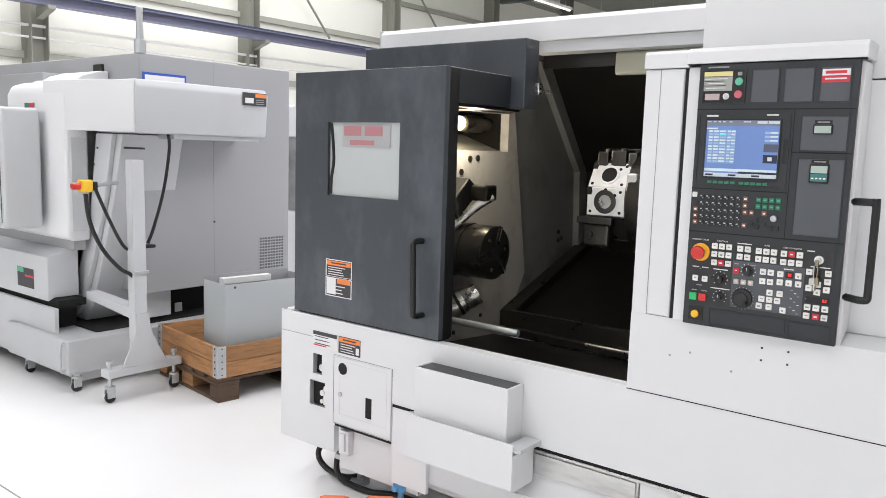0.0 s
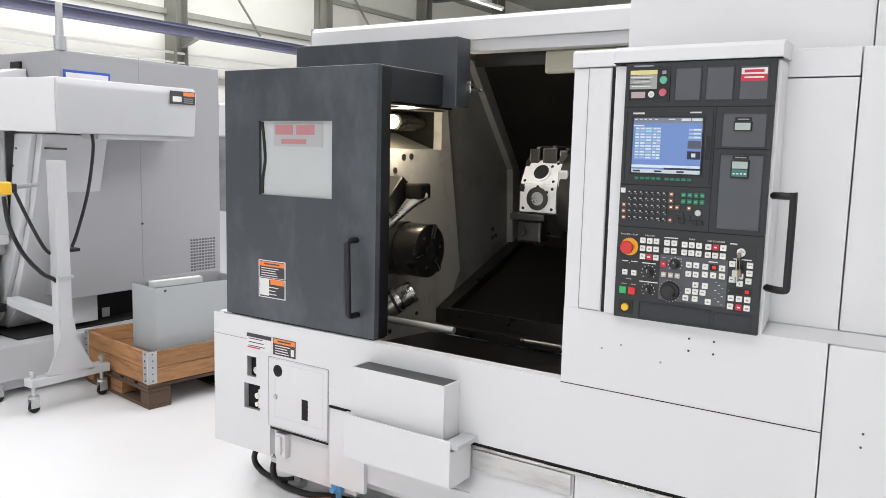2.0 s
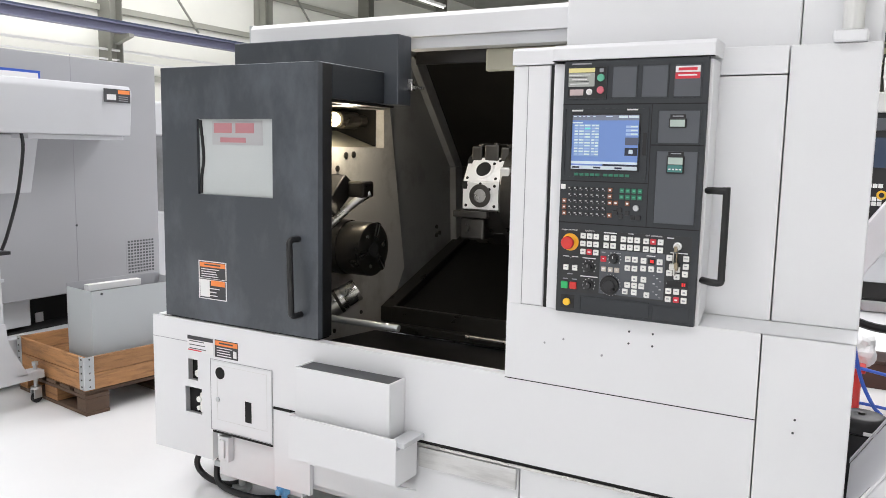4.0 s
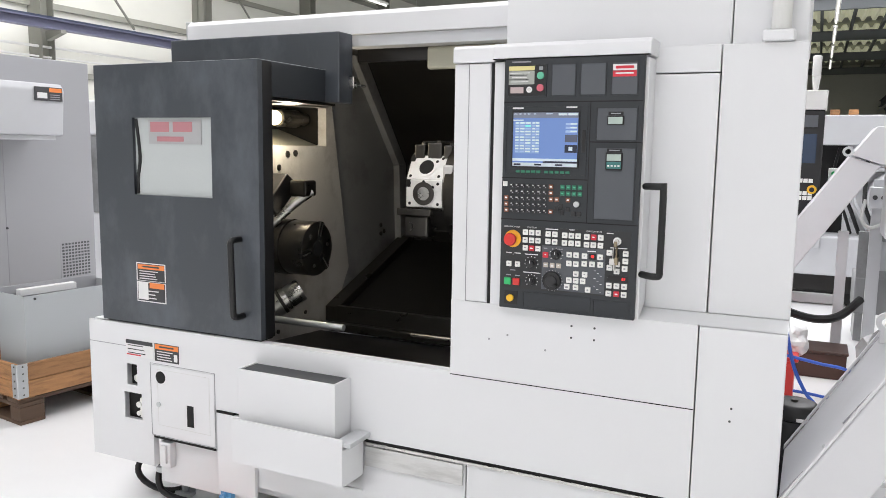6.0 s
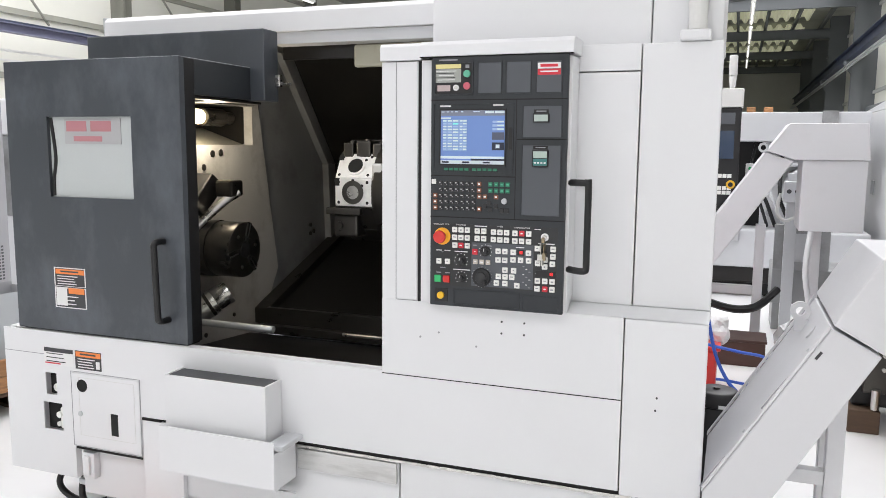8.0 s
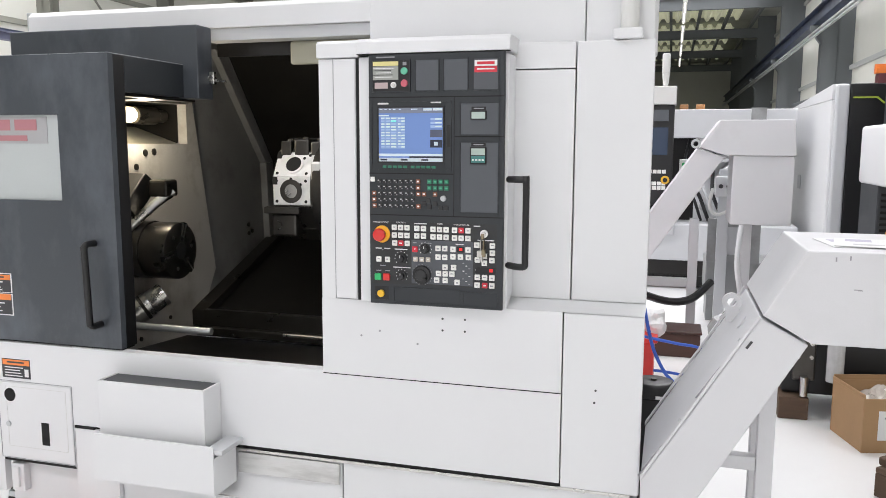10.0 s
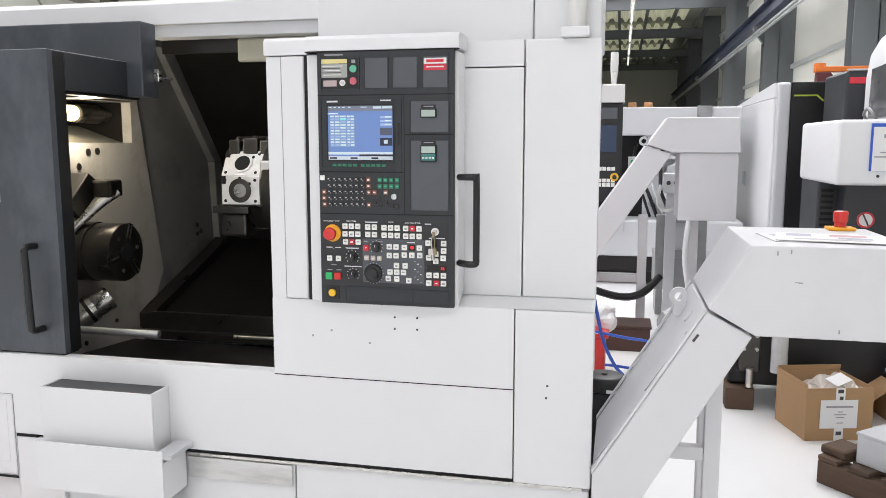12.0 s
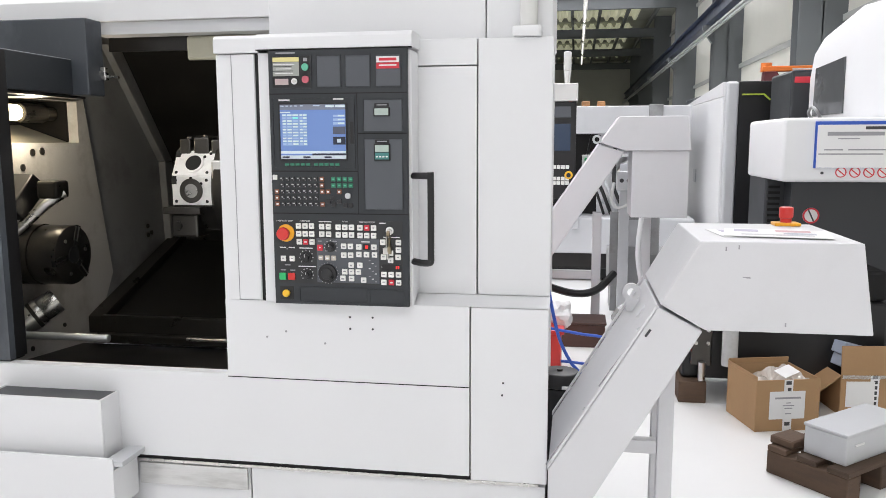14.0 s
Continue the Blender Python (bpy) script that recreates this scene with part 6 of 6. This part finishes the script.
for k, pts in enumerate((((-0.01, 3.90, 0.87), (0.02, 3.92, 0.70), (0.06, 3.95, 0.53), (0.12, 3.98, 0.40), (0.18, 4.00, 0.32), (0.24, 4.06, 0.14), (0.32, 4.2, 0.012), (0.42, 4.3, 0.012)), ((-0.05, 4.60, 0.44), (0.03, 4.62, 0.42), (0.18, 4.65, 0.39), (0.34, 4.70, 0.35), (0.48, 4.78, 0.2), (0.56, 4.85, 0.012)), ((-0.06, 4.90, 0.14), (0.08, 4.95, 0.13), (0.25, 5.00, 0.10), (0.32, 5.05, 0.08), (0.42, 5.1, 0.012)))):
    single("air_hose", tube(pts, 0.009, 8, 8), BLUE, "blue compressed air hose hanging to the floor", "hose", "blue hoses", smooth=True)
for k in range(2):
    single("power_cable", tube([(-0.3, 4.6 + k * 0.12, 0.02), (0.1, 4.65 + k * 0.12, 0.022), (0.4, 4.62 + k * 0.15, 0.02), (0.7, 4.7 + k * 0.1, 0.02)], 0.018, 8, 6), BLACK, "black power cable on the floor", "cable", "floor cables", smooth=True)
single("power_cable", tube([(-0.2, 6.15, 0.45), (0.1, 6.14, 0.36), (0.3, 6.16, 0.38), (0.45, 6.3, 0.5)], 0.03, 8, 6), BLACK, "thick black cable slung below the conveyor", "cable", "floor cables", smooth=True)



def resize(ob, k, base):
    """Makes a thing k times as large as drawn, its size and base fitted to the camera's view."""
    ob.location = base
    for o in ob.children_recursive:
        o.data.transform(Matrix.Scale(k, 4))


ec = thing("machining_centre", (2.2, 6.5, 0.482), "white machining centre with a black glazed front", "machine")
part("side_wall", box(1.20, 1.24, 5.52, 7.7, 0.483, 1.90, 0.01), WHITE, ec)
part("side_cap", prism([(5.52, 1.901), (5.52, 2.0), (7.7, 1.905), (7.7, 1.901)], 'x', 1.20, 1.24, 0.003), WHITE, ec)
part("body", box(1.2405, 3.0, 5.6, 7.7, 0.483, 1.98, 0.01), CHARCOAL, ec)
part("corner_post", box(1.215, 1.30, 5.46, 5.519, 0.483, 2.0, 0.02, 3), GREYWHITE, ec)
part("front", box(1.301, 3.0, 5.47, 5.599, 0.483, 2.0, 0.006), BLACK, ec)
part("front_door", box(1.42, 1.70, 5.455, 5.469, 0.85, 1.70, 0.01), BLACK, ec)
part("door_plate", box(1.45, 1.80, 5.40, 5.454, 1.05, 1.30, 0.02), GREYWHITE, ec)
part("door_plate", box(1.50, 1.80, 5.44, 5.454, 1.48, 1.74, 0.02), GREYWHITE, ec)
part("name_stripe", prism([(1.32, 1.905), (1.46, 1.905), (1.50, 1.87), (1.66, 1.87), (1.66, 1.88), (1.505, 1.88), (1.465, 1.915), (1.32, 1.915)], 'y', 5.464, 5.4695, 0), mat("lime_print", (0.4, 0.5, 0.05), 0.4), ec)
part("name_bars", merge(*[box(1.53 + k * 0.05, 1.57 + k * 0.05, 5.464, 5.4695, 1.895, 1.93, 0.004) for k in range(3)]), PAPER, ec)
part("side_handle", box(1.19, 1.1995, 6.6, 6.72, 1.25, 1.36, 0.003), GREYWHITE, ec)
ar = thing("swivel_arm", (1.65, 6.0, 1.98), "orange swivel arm on a dark red mount", "arm")
part("mount", merge(prism([(1.55, 1.981), (1.555, 2.10), (1.64, 2.10), (1.72, 1.981)], 'y', 5.95, 6.05, 0.004)), mat("dark_red_paint", (0.12, 0.025, 0.03), 0.5), ar)
part("arm_bar", box(1.54, 2.2, 5.96, 6.04, 2.101, 2.14, 0.006), mat("orange_paint", (0.8, 0.2, 0.03), 0.4), ar)
part("arm_joint", cyl((1.575, 6.0, 2.10), (1.575, 6.0, 2.165), 0.04, seg=20), mat("orange_paint_joint", (0.8, 0.2, 0.03), 0.4), ar)

mc = thing("machining_centre", (2.0, 4.0, 0.482), "white and charcoal machining centre with a rounded hood", "machine")
part("lower_body", box(1.06, 3.0, 3.62, 3.95, 0.483, 1.395, 0.01), DEEPGREY, mc)
part("front_plate", prism([(3.53, 0.483), (3.50, 1.39), (3.619, 1.39), (3.619, 0.483)], 'x', 1.14, 3.0, 0.005), DEEPGREY, mc)
head = part("front_hood", box(1.046, 3.0, 3.30, 3.94, 1.388, 1.645, 0.016, 4), WHITE, mc, "white rounded front hood", smooth=True)
enc = part("enclosure", prism([(3.30, 1.646), (3.30, 2.13), (3.9, 2.17), (4.45, 2.10), (4.62, 2.03), (4.68, 1.90), (4.68, 1.40), (3.95, 1.40), (3.95, 1.646)], 'x', 1.50, 3.0, 0.03, 3), WHITE, mc, "white rounded enclosure", smooth=True)
part("side_window", prism([(4.06, 1.685), (4.06, 1.955), (4.53, 1.94), (4.55, 1.685)], 'x', 1.492, 1.4995, 0.002), mat("smoked_glass", (0.10, 0.105, 0.11), 0.12, var=0.2, scale=6), enc, "smoked grey side window")
part("window_handle", tube([(1.49, 4.50, 1.66), (1.46, 4.50, 1.70), (1.46, 4.44, 1.73), (1.46, 4.36, 1.71), (1.49, 4.36, 1.66)], 0.008, 8, 5), INNERGREY, enc, smooth=True)
part("rear_cabinet", box(1.43, 2.2, 4.76, 5.25, 0.7, 1.955, 0.015), DEEPGREY, mc)
part("cabinet_badge", box(1.445, 1.54, 4.752, 4.759, 1.88, 1.915, 0.004), REDINK, mc)
part("cabinet_edge", box(1.43, 2.2, 4.755, 4.76, 1.955, 1.962, 0.001), GREYWHITE, mc)
for k in range(8):
    part("vent_slat", box(1.07, 1.12, 3.608, 3.619, 1.17 + k * 0.025, 1.182 + k * 0.025, 0), GAP, mc)
sg = part("sign_frame", box(1.165, 1.62, 3.292, 3.2995, 1.445, 1.63, 0.002), BLUE, head, "blue framed paper sign")
part("sign_paper", box(1.173, 1.612, 3.290, 3.2918, 1.446, 1.616, 0), PAPER, sg)
for x0, x1, z0, z1, m in ((1.21, 1.42, 1.573, 1.588, GREYINK), (1.25, 1.33, 1.559, 1.563, GREYINK), (1.20, 1.27, 1.515, 1.52, GREYINK), (1.29, 1.43, 1.515, 1.52, GREYINK), (1.18, 1.42, 1.498, 1.503, GREYINK), (1.35, 1.46, 1.597, 1.609, INK)):
    part("sign_print", box(x0, x1, 3.2888, 3.2898, z0, z1, 0), m, sg)
for k in range(4):
    x = 1.27 + k * 0.052
    part("ban_disc", cyl((x, 3.297, 1.428), (x, 3.2995, 1.428), 0.021, seg=24), PAPER, head)
    part("ban_ring", ring((x, 3.2965, 1.428), (x, 3.2945, 1.428), 0.021, 0.017), REDINK, head)
    part("ban_bar", box(-0.018, 0.018, 3.2945, 3.2965, -0.002, 0.002, 0, 1, pose(x, 0, 1.428, 0, 40, 0)), REDINK, head)
part("screw_dot", cyl((1.20, 3.297, 1.425), (1.20, 3.2995, 1.425), 0.006, seg=10), INK, head)
bd = part("ban_label", cyl((1.225, 3.503, 1.235), (1.225, 3.506, 1.235), 0.034, seg=28), PAPER, mc, "round red and white ban label")
part("ban_ring", ring((1.225, 3.5025, 1.235), (1.225, 3.500, 1.235), 0.034, 0.027), REDINK, bd)
part("ban_bar", box(-0.03, 0.03, 3.5, 3.5025, -0.003, 0.003, 0, 1, pose(1.225, 0, 1.235, 0, 65, 0)), INK, bd)

# scales and bases chosen to line up from the camera
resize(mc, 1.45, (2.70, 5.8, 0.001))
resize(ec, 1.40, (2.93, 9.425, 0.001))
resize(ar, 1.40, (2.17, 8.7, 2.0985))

# ---- cartons and the goods on the floor


def carton(cx, cy, rz, w, d, h, flaps, label, tape=True):
    m = pose(cx, cy, 0, 0, 0, rz)
    c = thing("carton", (cx, cy, 0), label, "carton", "open cartons")
    for n, (x0, x1, y0, y1) in enumerate(((-w / 2, w / 2, -d / 2, -d / 2 + 0.006), (-w / 2, w / 2, d / 2 - 0.006, d / 2), (-w / 2, -w / 2 + 0.006, -d / 2 + 0.007, d / 2 - 0.007), (w / 2 - 0.006, w / 2, -d / 2 + 0.007, d / 2 - 0.007))):
        part("side", box(x0, x1, y0, y1, 0.0, h, 0.001, 1, m), CARD, c)
    part("bottom", box(-w / 2 + 0.007, w / 2 - 0.007, -d / 2 + 0.007, d / 2 - 0.007, 0.0, 0.006, 0, 1, m), CARD, c)
    for side, ang, ln in flaps:
        if side == 'n':
            f = pose(0, d / 2 - 0.003, h + 0.001, ang, 0, 0)
            g = box(-w / 2, w / 2, -0.003, 0.003, 0, ln, 0.001, 1, m @ f)
        elif side == 's':
            f = pose(0, -d / 2 + 0.003, h + 0.001, ang, 0, 0)
            g = box(-w / 2, w / 2, -0.003, 0.003, 0, ln, 0.001, 1, m @ f)
        else:
            f = pose(-w / 2 + 0.003 if side == 'w' else w / 2 - 0.003, 0, h + 0.001, 0, ang, 0)
            g = box(-0.003, 0.003, -d / 2, d / 2, 0, ln, 0.001, 1, m @ f)
        part("flap", g, CARD, c)
    if tape:
        part("tape", box(-0.025, 0.025, -d / 2 - 0.0015, -d / 2 - 0.0004, 0.0, h, 0, 1, m), PAPER, c, "printed white parcel tape")
        for k in range(7):
            part("tape_print", box(-0.015 + 0.01 * (k % 2), 0.015, -d / 2 - 0.0022, -d / 2 - 0.0016, 0.03 + k * h / 7.5, 0.05 + k * h / 7.5, 0, 1, m), INK, c)
    return c, m


ca, m = carton(1.233, 4.386, 15, 0.36, 0.34, 0.285, (('n', 6, 0.03), ('w', -4, 0.02)), "open brown cardboard carton with packing film inside")
lb = part("address_label", box(-0.105, 0.095, -0.1735, -0.1724, 0.068, 0.222, 0, 1, m), PAPER, ca, "white paper label with grey print")
for x0, x1, z in ((-0.075, 0.07, 0.19), (-0.01, 0.015, 0.165), (-0.03, 0.035, 0.15), (-0.02, 0.025, 0.135), (-0.015, 0.02, 0.105)):
    part("label_print", box(x0, x1, -0.1745, -0.1737, z - 0.01, z - 0.01 + (0.010 if z > 0.18 else 0.005), 0, 1, m), GREYINK, lb)
film = bmesh.new()
bmesh.ops.create_grid(film, x_segments=24, y_segments=18, size=0.5)
for v in film.verts:
    x, y = v.co.x * 0.30, v.co.y * 0.29
    v.co = Vector((x + 0.03, y, 0.235 + 0.07 * noise.noise(Vector((x * 14, y * 14, 0))) + x * 0.15))
bmesh.ops.solidify(film, geom=film.faces[:], thickness=0.002)
film.transform(m)
single("packing_film", film, mat("cloudy_film", (0.55, 0.5, 0.45), 0.12, var=0.25, scale=14, coat=0.6), "crumpled cloudy packing film in the carton", "packing film")
single("packing_slip", box(-0.05, 0.06, -0.04, 0.04, 0, 0.003, 0, 1, m @ pose(0.05, -0.05, 0.292, 16, -12, 20)), PAPER, "white packing slip on the film", "paper")
cb, m = carton(1.80, 4.72, 8, 0.38, 0.34, 0.232, (('n', 2, 0.20), ('w', -128, 0.2), ('s', -4, 0.17)), "open brown cardboard carton holding blue grey boxes")
for k in range(2):
    single("product_box", box(-0.1, 0.12, -0.1, 0.1, 0, 0.07, 0.004, 1, m @ pose(-0.08, 0.02, 0.238 + k * 0.074, 0, 14, 10)), mat("blue_grey_box", (0.42, 0.47, 0.58), 0.4), "slim blue grey product box in the carton", "box", "product boxes")
part("label", box(-0.16, 0.0, -0.1735, -0.1724, 0.05, 0.2, 0, 1, m), PAPER, cb)
part("tape_edge", box(-0.185, 0.185, -0.176, -0.1716, 0.215, 0.236, 0, 1, m), FOIL, cb)
# dark machine part on a pallet
tb = thing("machine_part", (1.2, 4.95, 0), "black machine part with a steel clamp on wood", "machine part")
part("part_body", box(0.95, 2.1, 4.7, 5.2, 0.13, 0.62, 0.02), BLACK, tb)
part("part_top", box(0.92, 2.1, 4.75, 5.2, 0.621, 0.80, 0.02), GAP, tb)
part("clamp_plate", box(1.00, 1.12, 4.66, 4.699, 0.22, 0.48, 0.01), DARKSTEEL, tb)
for dx, dz in ((1.025, 0.44), (1.095, 0.44), (1.025, 0.36), (1.095, 0.36)):
    part("clamp_bolt", cyl((dx, 4.645, dz), (dx, 4.66, dz), 0.011, seg=10), STEEL, tb)
part("clamp_screw", cyl((1.06, 4.63, 0.14), (1.06, 4.63, 0.25), 0.022, seg=14), STEEL, tb)
part("clear_duct", cyl((1.20, 4.55, 0.26), (1.20, 4.55, 0.80), 0.045, seg=20), mat("cloudy_duct", (0.5, 0.5, 0.5), 0.2, var=0.3, scale=12, bump=0.4, fine=40), tb, "cloudy plastic wrapped duct")
sk = thing("wooden_skid", (1.3, 4.95, 0), "dark wooden skid under the machine part", "skid")
for x in (0.93, 1.45, 1.9):
    part("skid_block", box(x, x + 0.16, 4.62, 5.2, 0.0, 0.129, 0.005), OLDWOOD, sk)
# grey box on old wooden boards in front
GM = pose(1.318, 3.42, 0, 0, 0, 41)
bp_ = thing("old_pallet", (1.4, 3.4, 0), "old dark wooden pallet under a grey box", "pallet")
for k in range(3):
    part("deck_board", box(-0.06, 0.55, -0.05 + k * 0.15, 0.05 + k * 0.15, 0.11, 0.135, 0.004, 1, GM), OLDWOOD, bp_)
for x in (-0.06, 0.2, 0.45):
    part("bearer", box(x, x + 0.10, -0.05, 0.35, 0.0, 0.1095, 0.004, 1, GM), OLDWOOD, bp_)
single("wood_offcut", box(-0.03, 0.12, 0.24, 0.36, 0.136, 0.175, 0.006, 1, GM), OLDWOOD, "short dark offcut of wood on the pallet", "wood offcut")
gb = thing("grey_box", (1.4, 3.4, 0.136), "pale grey sheet metal box lying on the old pallet", "box")
part("box_body", box(0.0, 0.486, 0.0, 0.205, 0.136, 0.2655, 0.006, 2, GM), GREYWHITE, gb)
part("box_lid", box(-0.004, 0.490, -0.004, 0.209, 0.266, 0.28, 0.004, 2, GM), GREYWHITE, gb)
part("box_latch", box(0.06, 0.13, -0.006, -0.0005, 0.215, 0.225, 0.002, 1, GM), PAPER, gb)

# the row behind, shifted from where it is drawn to fit the camera's view
for ob, dx, dz in ((c2, -0.153, 0.0), (pd, -0.12, -0.02), (gm, -0.25, 0.02), (cr, -0.06, 0.0), (bx, -0.2, 0.0), (tb, -0.17, 0.0), (sk, -0.17, 0.0), (jn, -0.18, 0.0), (mon, -0.18, 0.0)):
    ob.location.x += dx
    ob.location.z += dz
